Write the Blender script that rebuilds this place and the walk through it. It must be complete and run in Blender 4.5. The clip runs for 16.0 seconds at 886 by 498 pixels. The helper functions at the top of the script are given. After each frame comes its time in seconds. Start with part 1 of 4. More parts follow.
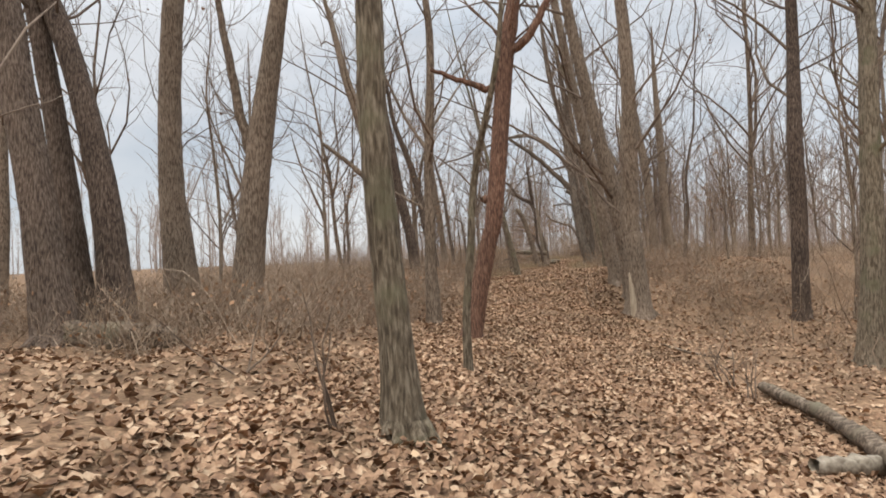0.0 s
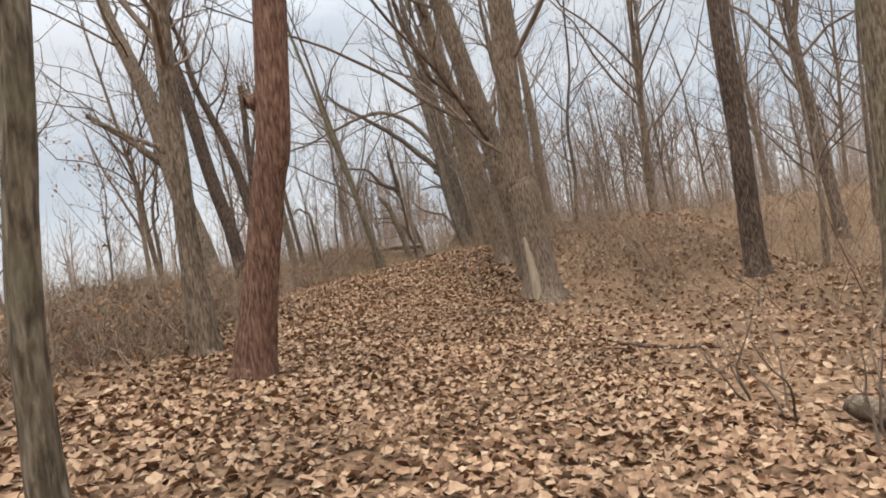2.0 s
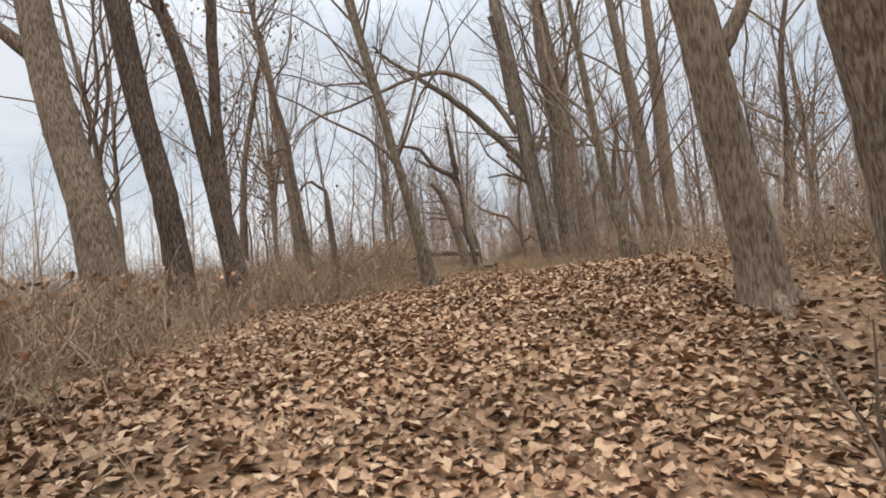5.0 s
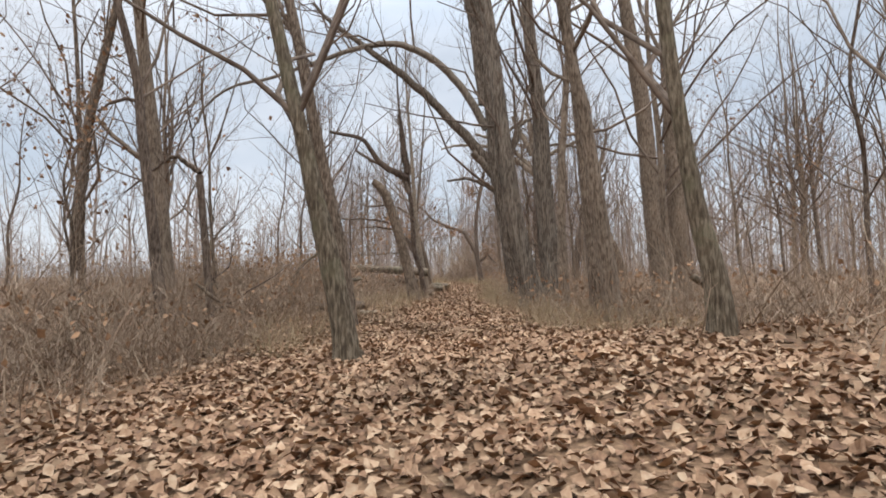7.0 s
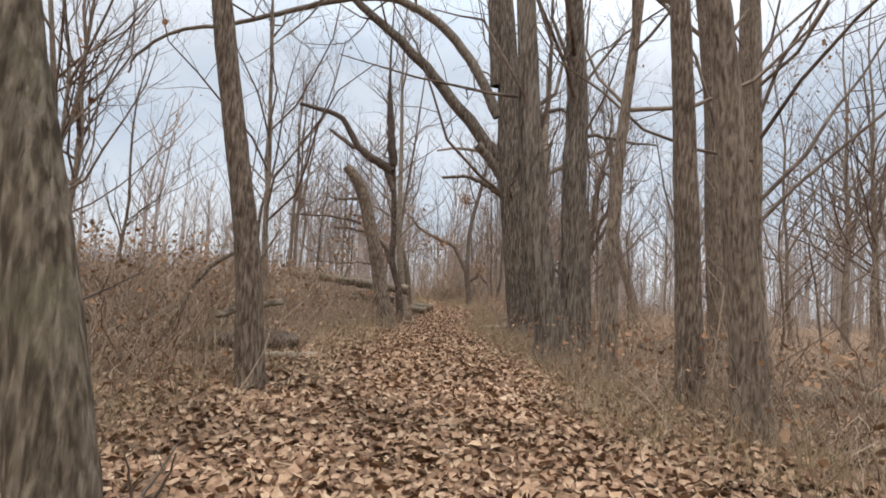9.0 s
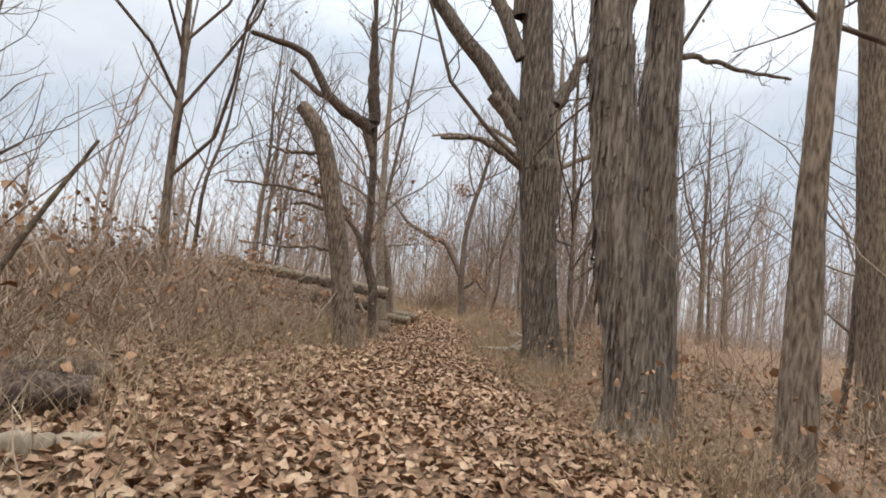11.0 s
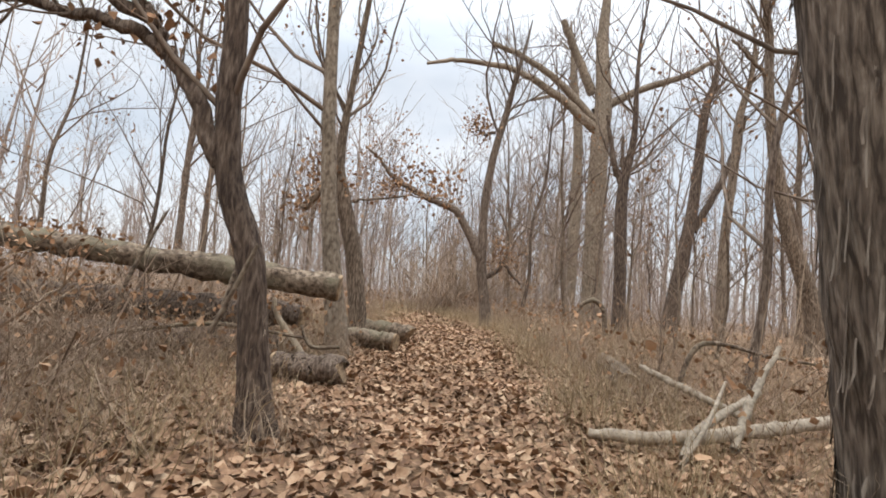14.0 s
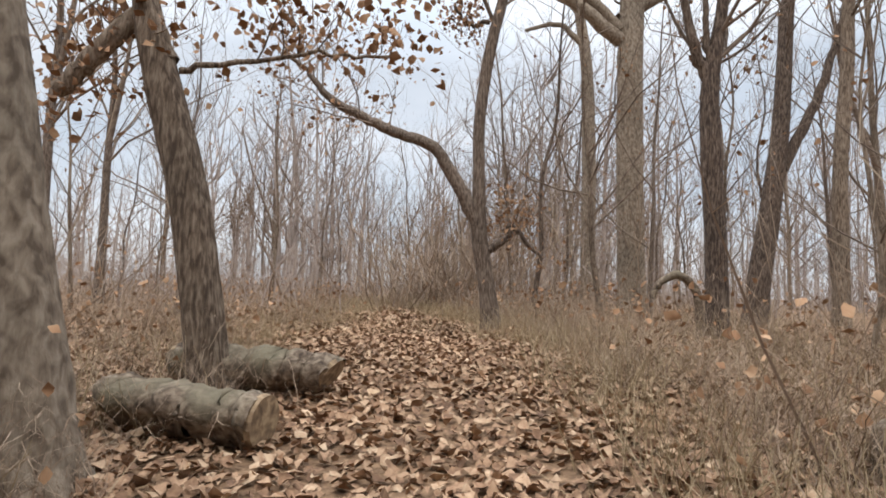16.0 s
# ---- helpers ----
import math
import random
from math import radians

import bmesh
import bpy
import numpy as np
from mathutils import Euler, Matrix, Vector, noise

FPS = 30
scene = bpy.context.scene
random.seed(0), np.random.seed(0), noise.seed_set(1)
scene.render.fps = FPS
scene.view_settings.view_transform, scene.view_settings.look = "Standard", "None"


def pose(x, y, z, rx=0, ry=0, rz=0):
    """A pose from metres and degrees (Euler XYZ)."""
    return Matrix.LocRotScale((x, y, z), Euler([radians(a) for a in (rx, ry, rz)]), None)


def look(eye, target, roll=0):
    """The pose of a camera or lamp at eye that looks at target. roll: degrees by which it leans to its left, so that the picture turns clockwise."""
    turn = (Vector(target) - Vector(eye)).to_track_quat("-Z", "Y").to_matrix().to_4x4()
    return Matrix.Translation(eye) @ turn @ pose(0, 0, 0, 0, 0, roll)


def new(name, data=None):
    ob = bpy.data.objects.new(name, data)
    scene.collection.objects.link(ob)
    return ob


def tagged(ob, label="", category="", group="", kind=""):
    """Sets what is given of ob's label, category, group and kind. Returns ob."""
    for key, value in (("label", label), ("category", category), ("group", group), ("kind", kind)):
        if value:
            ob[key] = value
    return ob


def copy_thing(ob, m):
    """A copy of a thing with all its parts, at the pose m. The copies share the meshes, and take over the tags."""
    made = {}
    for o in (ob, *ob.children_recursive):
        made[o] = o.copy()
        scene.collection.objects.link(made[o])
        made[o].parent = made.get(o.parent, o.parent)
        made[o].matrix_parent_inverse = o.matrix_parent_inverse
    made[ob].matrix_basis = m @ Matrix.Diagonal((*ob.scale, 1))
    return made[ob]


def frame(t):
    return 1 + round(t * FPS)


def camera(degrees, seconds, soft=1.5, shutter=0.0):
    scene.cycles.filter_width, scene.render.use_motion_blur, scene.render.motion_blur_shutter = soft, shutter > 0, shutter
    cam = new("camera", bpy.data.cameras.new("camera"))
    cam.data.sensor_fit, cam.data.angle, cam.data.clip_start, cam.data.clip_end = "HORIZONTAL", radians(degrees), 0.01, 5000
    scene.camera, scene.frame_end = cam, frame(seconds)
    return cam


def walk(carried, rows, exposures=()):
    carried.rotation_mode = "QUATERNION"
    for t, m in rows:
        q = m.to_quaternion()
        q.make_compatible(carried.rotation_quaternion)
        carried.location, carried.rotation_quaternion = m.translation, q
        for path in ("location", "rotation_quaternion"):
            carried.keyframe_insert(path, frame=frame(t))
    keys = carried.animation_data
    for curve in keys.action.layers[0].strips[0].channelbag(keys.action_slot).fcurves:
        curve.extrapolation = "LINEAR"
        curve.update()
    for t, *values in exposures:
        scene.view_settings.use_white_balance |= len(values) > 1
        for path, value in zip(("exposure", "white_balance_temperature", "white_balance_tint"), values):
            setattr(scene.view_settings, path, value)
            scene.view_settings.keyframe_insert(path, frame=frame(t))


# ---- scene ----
cam = camera(73.9, 16.0, soft=1.8)
PATH = [
    (0.0, (0.000, 0.000, 0.627), (-0.363, 1.967, 0.656), -2.20),
    (0.5, (-0.053, 1.220, 0.497), (-0.350, 3.198, 0.523), -4.17),
    (1.0, (0.018, 2.537, 0.330), (-0.125, 4.531, 0.352), -6.54),
    (1.5, (0.130, 3.810, 0.161), (0.110, 5.810, 0.165), -7.52),
    (2.0, (0.263, 5.002, 0.049), (0.301, 7.002, 0.061), -8.65),
    (2.5, (0.273, 6.192, -0.030), (0.310, 8.191, -0.027), -9.05),
    (3.0, (0.197, 7.463, -0.069), (0.230, 9.463, -0.067), -8.85),
    (3.5, (0.049, 8.806, -0.109), (0.015, 10.806, -0.094), -7.73),
    (4.0, (-0.121, 10.184, -0.109), (-0.227, 12.181, -0.068), -7.01),
    (4.2, (-0.203, 10.738, -0.093), (-0.324, 12.733, -0.042), -6.83),
    (6.3, (-0.873, 16.285, 0.584), (-0.882, 18.284, 0.646), 0.19),
    (6.5, (-0.788, 16.760, 0.571), (-0.770, 18.758, 0.650), -0.19),
    (7.0, (-0.652, 17.808, 0.598), (-0.575, 19.805, 0.682), -0.52),
    (7.5, (-0.607, 18.905, 0.599), (-0.501, 20.900, 0.672), 0.03),
    (8.0, (-0.564, 19.882, 0.700), (-0.456, 21.876, 0.809), 2.52),
    (8.2, (-0.545, 20.311, 0.718), (-0.434, 22.304, 0.832), 3.12),
    (9.3, (-0.510, 22.450, 0.790), (-0.385, 24.440, 0.932), 5.20),
    (10.3, (-0.467, 24.520, 0.644), (-0.328, 26.508, 0.807), 6.94),
    (10.5, (-0.403, 24.942, 0.653), (-0.257, 26.929, 0.825), 7.24),
    (11.0, (-0.302, 26.053, 0.706), (-0.144, 28.039, 0.874), 7.46),
    (11.5, (-0.166, 27.252, 0.745), (-0.004, 29.239, 0.911), 7.17),
    (12.0, (-0.069, 28.461, 0.751), (0.100, 30.447, 0.919), 6.88),
    (12.5, (0.009, 29.758, 0.765), (0.181, 31.743, 0.938), 7.38),
    (13.0, (0.123, 31.097, 0.774), (0.297, 33.082, 0.941), 7.09),
    (13.5, (0.181, 32.541, 0.719), (0.351, 34.527, 0.882), 5.98),
    (14.0, (0.203, 33.994, 0.656), (0.360, 35.981, 0.819), 5.06),
    (14.5, (0.277, 35.368, 0.674), (0.443, 37.355, 0.828), 3.98),
    (15.0, (0.399, 36.705, 0.648), (0.573, 38.692, 0.799), 3.69),
    (15.5, (0.593, 37.964, 0.633), (0.777, 39.950, 0.780), 3.31),
    (16.0, (0.833, 39.218, 0.621), (1.034, 41.203, 0.758), 1.64),
]
walk(cam, [(t, look(eye, target, roll)) for t, eye, target, roll in PATH],
     exposures=[(0, .2, 6500, 10), (4.2, .32, 6480, 10), (7, .29, 6150, 10), (8, .27, 6150, 10), (10.5, .33, 6250, 10), (12.5, .46, 6350, 10), (14.5, .47, 6350, 10), (16, .35, 6250, 10)])

# ---- world, sun, exposure ----
world = bpy.data.worlds.new("overcast_sky")
scene.world = world
world.use_nodes = True
wt = world.node_tree
wt.nodes.clear()
w_out = wt.nodes.new("ShaderNodeOutputWorld")
w_sky = wt.nodes.new("ShaderNodeTexSky")
w_sky.sky_type, w_sky.sun_disc = "NISHITA", False
w_sky.sun_elevation, w_sky.sun_rotation = radians(38), radians(200)
w_bg = wt.nodes.new("ShaderNodeBackground")
w_bg.inputs["Strength"].default_value = 0.10
w_cloud_bg = wt.nodes.new("ShaderNodeBackground")
w_cloud_bg.inputs["Strength"].default_value = 0.93
w_coord = wt.nodes.new("ShaderNodeTexCoord")
w_map = wt.nodes.new("ShaderNodeMapping")
w_map.inputs["Scale"].default_value = (1, 1, 2.6)
w_noise = wt.nodes.new("ShaderNodeTexNoise")
w_noise.inputs["Scale"].default_value, w_noise.inputs["Detail"].default_value = 2.6, 6
w_ramp = wt.nodes.new("ShaderNodeValToRGB")
w_ramp.color_ramp.elements[0].position, w_ramp.color_ramp.elements[0].color = .35, (.62, .68, .75, 1)
w_ramp.color_ramp.elements[1].position, w_ramp.color_ramp.elements[1].color = .62, (.86, .88, .91, 1)
# an overcast sky is about three times as bright overhead as at the horizon
w_sep = wt.nodes.new("ShaderNodeSeparateXYZ")
w_rise = wt.nodes.new("ShaderNodeMapRange")
w_rise.inputs["From Min"].default_value, w_rise.inputs["From Max"].default_value = .35, 1
w_rise.inputs["To Min"].default_value, w_rise.inputs["To Max"].default_value = .82, 3.5
wt.links.new(w_coord.outputs["Generated"], w_sep.inputs[0])
wt.links.new(w_sep.outputs["Z"], w_rise.inputs["Value"])
wt.links.new(w_rise.outputs[0], w_cloud_bg.inputs["Strength"])
w_mix = wt.nodes.new("ShaderNodeMixShader")
w_mix.inputs[0].default_value = .9
for a, b in ((w_coord.outputs["Generated"], w_map.inputs["Vector"]), (w_map.outputs[0], w_noise.inputs["Vector"]),
             (w_noise.outputs["Fac"], w_ramp.inputs[0]), (w_ramp.outputs[0], w_cloud_bg.inputs["Color"]),
             (w_sky.outputs[0], w_bg.inputs["Color"]), (w_bg.outputs[0], w_mix.inputs[1]), (w_cloud_bg.outputs[0], w_mix.inputs[2]),
             (w_mix.outputs[0], w_out.inputs["Surface"])):
    wt.links.new(a, b)
sun = new("sun", bpy.data.lights.new("sun", "SUN"))
sun.data.energy, sun.data.angle, sun.data.color = 1.5, radians(60), (1, .93, .84)
sun.matrix_world = look((0, 0, 30), (6, 13, 0))

# ---- lie of the land ----
KY = np.array([-40, -6, 0, 3.5, 7, 10.7, 13.6, 16.3, 18.2, 20.2, 22.6, 25, 29, 33, 36, 40, 44, 50, 65, 120])
KZ = np.array([.4, -.05, -.25, -.67, -.99, -1.0, -.90, -.54, -.34, -.22, -.11, -.26, -.15, -.19, -.24, -.26, -.04, .02, .05, .4])
KS = np.array([0, -.05, -.10, -.15, -.18, -.15, -.13, -.05, .04, .10, .09, .06, -.03, -.05, -.02, .02, .03, .01, 0, 0])
KX = np.array([0, 0, 0, .05, .22, -.15, -.5, -.85, -.72, -.6, -.55, -.45, -.1, .18, .22, .65, 1.0, 1.2, 1.4, 2])
FY = np.arange(-60, 140, .25)
BELL = np.exp(-(np.arange(-12, 13) * .25 / .9) ** 2 / 2)
BELL /= BELL.sum()


def smooth(values):
    raw = np.interp(FY, KY, values)
    return np.convolve(np.pad(raw, 12, mode="edge"), BELL, "valid")


FZ, FS, FX = smooth(KZ), smooth(KS), smooth(KX)


def ground_z(x, y):
    """Height of the forest floor, for numbers or arrays."""
    x, y = np.asarray(x, float), np.asarray(y, float)
    dx = x - np.interp(y, FY, FX)
    z = np.interp(y, FY, FZ) + np.interp(y, FY, FS) * 3.5 * np.tanh(dx / 3.5)
    edge = np.clip((np.abs(dx) - 1.6) / 3, 0, 1)
    z = z + edge * (.07 * np.sin(x * 1.3 + y * .9) + .06 * np.sin(x * .7 - y * 1.7 + 1) + .05 * np.sin(2.9 * x + 1.1 * y))
    return z + .012 * np.sin(3.1 * x + 1.7 * y) + .01 * np.sin(4.7 * y - 2.3 * x)


# ---- materials ----
def material(name, stops, scale=(8, 8, 8), detail=6, rough=.9, bump=.3, fine=60, ridged=0, island=0, split=False, spot=None):
    """Noise between colour stops, varied at a second scale, with relief. ridged: upright furrows. island: strength of the piece-by-piece shift."""
    m = bpy.data.materials.new(name)
    m.use_nodes = True
    t = m.node_tree
    b = t.nodes["Principled BSDF"]
    b.inputs["Roughness"].default_value = rough
    b.inputs["Specular IOR Level"].default_value = .2
    c = t.nodes.new("ShaderNodeTexCoord")
    mp = t.nodes.new("ShaderNodeMapping")
    mp.inputs["Scale"].default_value = scale
    t.links.new(c.outputs["Object"], mp.inputs["Vector"])
    n = t.nodes.new("ShaderNodeTexNoise")
    n.inputs["Scale"].default_value, n.inputs["Detail"].default_value, n.inputs["Distortion"].default_value = 1, detail, .4
    t.links.new(mp.outputs[0], n.inputs["Vector"])
    ramp = t.nodes.new("ShaderNodeValToRGB")
    els = ramp.color_ramp.elements
    while len(els) < len(stops):
        els.new(.5)
    for e, (p, col) in zip(els, stops):
        e.position, e.color = p, (*col, 1)
    src = n.outputs["Fac"]
    if island:
        g = t.nodes.new("ShaderNodeNewGeometry") if split else t.nodes.new("ShaderNodeObjectInfo")
        k = t.nodes.new("ShaderNodeMath")
        k.operation = "MULTIPLY_ADD"
        k.inputs[1].default_value, k.inputs[2].default_value = island, -island / 2
        t.links.new(g.outputs["Random Per Island" if split else "Random"], k.inputs[0])
        k2 = t.nodes.new("ShaderNodeMath")
        k2.operation = "ADD"
        t.links.new(src, k2.inputs[0])
        t.links.new(k.outputs[0], k2.inputs[1])
        src = k2.outputs[0]
    t.links.new(src, ramp.inputs[0])
    big = t.nodes.new("ShaderNodeTexNoise")
    big.inputs["Scale"].default_value, big.inputs["Detail"].default_value = .9, 3
    t.links.new(c.outputs["Object"], big.inputs["Vector"])
    mix = t.nodes.new("ShaderNodeMix")
    mix.data_type, mix.blend_type = "RGBA", "MULTIPLY"
    shade = t.nodes.new("ShaderNodeValToRGB")
    shade.color_ramp.elements[0].position, shade.color_ramp.elements[0].color = .3, (.72, .72, .7, 1)
    shade.color_ramp.elements[1].position, shade.color_ramp.elements[1].color = .7, (1.1, 1.08, 1.05, 1)
    t.links.new(big.outputs["Fac"], shade.inputs[0])
    mix.inputs["Factor"].default_value = 1
    t.links.new(ramp.outputs[0], mix.inputs["A"])
    t.links.new(shade.outputs[0], mix.inputs["B"])
    col = mix.outputs["Result"]
    if spot:
        sn = t.nodes.new("ShaderNodeTexNoise")
        sn.inputs["Scale"].default_value, sn.inputs["Detail"].default_value = 2.2, 5
        t.links.new(c.outputs["Object"], sn.inputs["Vector"])
        sr = t.nodes.new("ShaderNodeValToRGB")
        sr.color_ramp.elements[0].position, sr.color_ramp.elements[1].position = .52, .68
        t.links.new(sn.outputs["Fac"], sr.inputs[0])
        sm = t.nodes.new("ShaderNodeMix")
        sm.data_type = "RGBA"
        t.links.new(sr.outputs[0], sm.inputs["Factor"])
        t.links.new(col, sm.inputs["A"])
        sm.inputs["B"].default_value = (*spot, 1)
        col = sm.outputs["Result"]
    t.links.new(col, b.inputs["Base Color"])
    h = t.nodes.new("ShaderNodeTexNoise")
    h.inputs["Scale"].default_value, h.inputs["Detail"].default_value = fine, 4
    if ridged:
        mp2 = t.nodes.new("ShaderNodeMapping")
        mp2.inputs["Scale"].default_value = (1, 1, .22)
        t.links.new(c.outputs["Object"], mp2.inputs["Vector"])
        t.links.new(mp2.outputs[0], h.inputs["Vector"])
    else:
        t.links.new(c.outputs["Object"], h.inputs["Vector"])
    bp = t.nodes.new("ShaderNodeBump")
    bp.inputs["Strength"].default_value, bp.inputs["Distance"].default_value = bump, .03 if ridged else .01
    t.links.new(h.outputs["Fac"], bp.inputs["Height"])
    t.links.new(bp.outputs[0], b.inputs["Normal"])
    return m


def bark(name, dark, mid, light, scale=(46, 46, 9), bump=1.0, fine=42, spot=None):
    return material(name, [(.34, dark), (.5, mid), (.64, light)], scale, 9, .92, bump, fine, 1, .12, spot=spot)


BARK = bark("grey_brown_bark", (.085, .06, .043), (.195, .145, .105), (.3, .235, .178))
BARK_MOSS = bark("mossy_bark", (.075, .056, .038), (.165, .13, .09), (.27, .22, .16), (42, 42, 8), 1, 36, spot=(.15, .135, .08))
BARK_DARK = bark("dark_bark", (.055, .038, .03), (.13, .094, .071), (.215, .165, .128))
BARK_RED = bark("reddish_bark", (.085, .045, .032), (.185, .1, .068), (.26, .16, .11))
BARK_PALE = bark("pale_bark", (.12, .09, .065), (.225, .175, .13), (.32, .262, .2), (22, 22, 12), .6)
SHAGGY = bark("shaggy_bark", (.06, .045, .034), (.165, .13, .1), (.27, .225, .18), (34, 34, 4.5), 1, 26)
TWIG = material("twig_bark", [(.3, (.11, .078, .058)), (.7, (.25, .19, .145))], (6, 6, 6), 3, .9, .1, 80, 0, .2)
SCAR = material("bare_weathered_wood", [(.3, (.3, .23, .16)), (.7, (.46, .38, .28))], (30, 30, 3), 5, .8, .3, 50, 1)
SCAR_GREY = material("barkless_grey_wood", [(.3, (.2, .16, .12)), (.5, (.33, .275, .21)), (.7, (.43, .37, .29))], (24, 24, 24), 6, .85, .4, 50)
CUT = material("fresh_cut_wood", [(.34, (.13, .09, .058)), (.5, (.26, .18, .11)), (.66, (.42, .31, .19))], (18, 18, 18), 5, .8, .2, 60)
LOGWOOD = material("weathered_log_bark", [(.34, (.06, .043, .031)), (.5, (.155, .115, .083)), (.66, (.29, .23, .17))], (20, 20, 20), 9, .92, 1, 34, spot=(.16, .135, .09))
SOIL = material("leaf_mould", [(.3, (.11, .067, .041)), (.5, (.21, .13, .077)), (.68, (.32, .208, .125))], (22, 22, 22), 8, .95, 1, 40)
LEAF = material("dead_leaf", [(.05, (.13, .075, .047)), (.3, (.24, .14, .083)), (.52, (.345, .215, .132)), (.75, (.435, .288, .182)), (.97, (.52, .38, .255))], (30, 30, 30), 2, .8, .2, 90, 0, .78, True)
LEAF_ONE = material("single_dead_leaf", [(.1, (.22, .115, .06)), (.5, (.4, .24, .135)), (.9, (.58, .41, .26))], (30, 30, 30), 2, .75, .2, 90, 0, .9)
DRYLEAF = material("clinging_leaf", [(.1, (.2, .105, .055)), (.5, (.33, .185, .1)), (.9, (.43, .275, .165))], (20, 20, 20), 2, .8, .1, 80, 0, .8, True)
BRUSH = material("dry_brush", [(.1, (.15, .1, .068)), (.5, (.29, .207, .145)), (.9, (.42, .325, .235))], (3, 3, 3), 3, .9, .1, 80, 0, .8, True)
STRAW = material("dry_grass", [(.1, (.22, .155, .085)), (.5, (.35, .26, .155)), (.9, (.48, .38, .25))], (3, 3, 3), 3, .9, .1, 80, 0, .8, True)
GREEN = material("green_leaf", [(.2, (.12, .14, .03)), (.8, (.34, .36, .06))], (20, 20, 20), 2, .6, .1, 80, 0, .6, True)
# paler than the near bark and brush: distance haze is put into this colour
HAZE = material("far_woods_haze_tint", [(.3, (.27, .215, .185)), (.7, (.4, .335, .295))], (2, 2, 2), 3, .95, .1, 20)


# ---- mesh helpers ----
def mesh_object(name, verts, faces, mat, parent=None, label="", smooth_faces=True):
    me = bpy.data.meshes.new(name)
    me.from_pydata(verts, [], faces)
    me.materials.append(mat)
    if smooth_faces:
        me.shade_smooth()
    ob = new(name, me)
    if parent is not None:
        ob.parent = parent
    return tagged(ob, label)


def fast_mesh(name, verts, faces, mat, smooth_faces=False):
    """A large mesh out of arrays; faces all have the same number of corners."""
    me = bpy.data.meshes.new(name)
    n, k = faces.shape
    me.vertices.add(len(verts))
    me.vertices.foreach_set("co", np.ascontiguousarray(verts, np.float32).ravel())
    me.loops.add(n * k)
    me.loops.foreach_set("vertex_index", np.ascontiguousarray(faces, np.int32).ravel())
    me.polygons.add(n)
    me.polygons.foreach_set("loop_start", np.arange(0, n * k, k, dtype=np.int32))
    me.update(calc_edges=True)
    me.validate()
    me.materials.append(mat)
    if smooth_faces:
        me.shade_smooth()
    return me


def resample(p, n):
    """A smooth line of n points through the given (x, y, z, r)."""
    p = np.asarray(p, float)
    if len(p) < 3:
        s = np.linspace(0, len(p) - 1, n)
        return np.array([np.interp(s, np.arange(len(p)), p[:, i]) for i in range(p.shape[1])]).T
    q = np.vstack([2 * p[0] - p[1], p, 2 * p[-1] - p[-2]])
    u = np.linspace(0, len(p) - 1 - 1e-6, n)
    i = u.astype(int)
    f = (u - i)[:, None]
    a, b, c, d = q[i], q[i + 1], q[i + 2], q[i + 3]
    r = .5 * (2 * b + (c - a) * f + (2 * a - 5 * b + 4 * c - d) * f ** 2 + (3 * b - a - 3 * c + d) * f ** 3)
    r[:, 3] = np.interp(u, np.arange(len(p)), p[:, 3])
    return r


class Tubes:
    """Collects tapered tubes into one mesh of quads."""

    def __init__(self):
        self.v, self.f, self.n = [], [], 0

    def add(self, line, sides=5, rough=0.0, rng=None):
        line = np.asarray(line, float)
        p, r = line[:, :3], np.maximum(line[:, 3], .0008)
        d = np.gradient(p, axis=0)
        d /= np.linalg.norm(d, axis=1)[:, None] + 1e-9
        ref = np.where(np.abs(d[:, 2:3]) < .8, [[0, 0, 1.0]], [[0, 1.0, 0]])
        if np.abs(d[:, 2]).mean() > .6:
            ref = np.tile([[0, 1.0, 0]], (len(p), 1))
        else:
            ref = np.tile([[0, 0, 1.0]], (len(p), 1))
        s = np.cross(d, ref)
        s /= np.linalg.norm(s, axis=1)[:, None] + 1e-9
        u = np.cross(s, d)
        a = np.linspace(0, 2 * np.pi, sides, endpoint=False)
        rr = np.repeat(r[:, None], sides, 1)
        if rough and rng is not None:
            rr = rr * (1 + rough * rng.normal(size=(1, sides)) + .45 * rough * rng.normal(size=(len(p), sides)))
        ring = p[:, None] + rr[..., None] * (np.cos(a)[None, :, None] * s[:, None] + np.sin(a)[None, :, None] * u[:, None])
        m = len(p)
        idx = self.n + np.arange(m * sides).reshape(m, sides)
        nx = np.roll(idx, -1, 1)
        if sides == 2:
            idx, nx = idx[:, :1], nx[:, :1]
        self.f.append(np.stack([idx[:-1], nx[:-1], nx[1:], idx[1:]], -1).reshape(-1, 4))
        self.v.append(ring.reshape(-1, 3))
        self.n += m * sides

    def arrays(self):
        return np.vstack(self.v), np.vstack(self.f)

    def mesh(self, name, mat, smooth_faces=True):
        v, f = self.arrays()
        return fast_mesh(name, v, f, mat, smooth_faces)


def part(name, me, parent, label=""):
    ob = new(name, me)
    ob.parent = parent
    return tagged(ob, label)


def thing(name, x, y, z, label, category, group=""):
    e = tagged(new(name), label, category, group)
    e.empty_display_size = .1
    e.location = (x, y, z)
    return e


def wander(start, way, length, radius, rng, n=5, lift=.25, wild=.3):
    """A crooked branch line from start."""
    p = [np.array(start, float)]
    way = np.array(way, float) / np.linalg.norm(way)
    for i in range(n):
        way = way + rng.normal(size=3) * wild + np.array([0, 0, lift / n * 2])
        way /= np.linalg.norm(way)
        p.append(p[-1] + way * length / n)
    r = np.linspace(radius, radius * .3, n + 1)
    return np.c_[np.array(p), r]


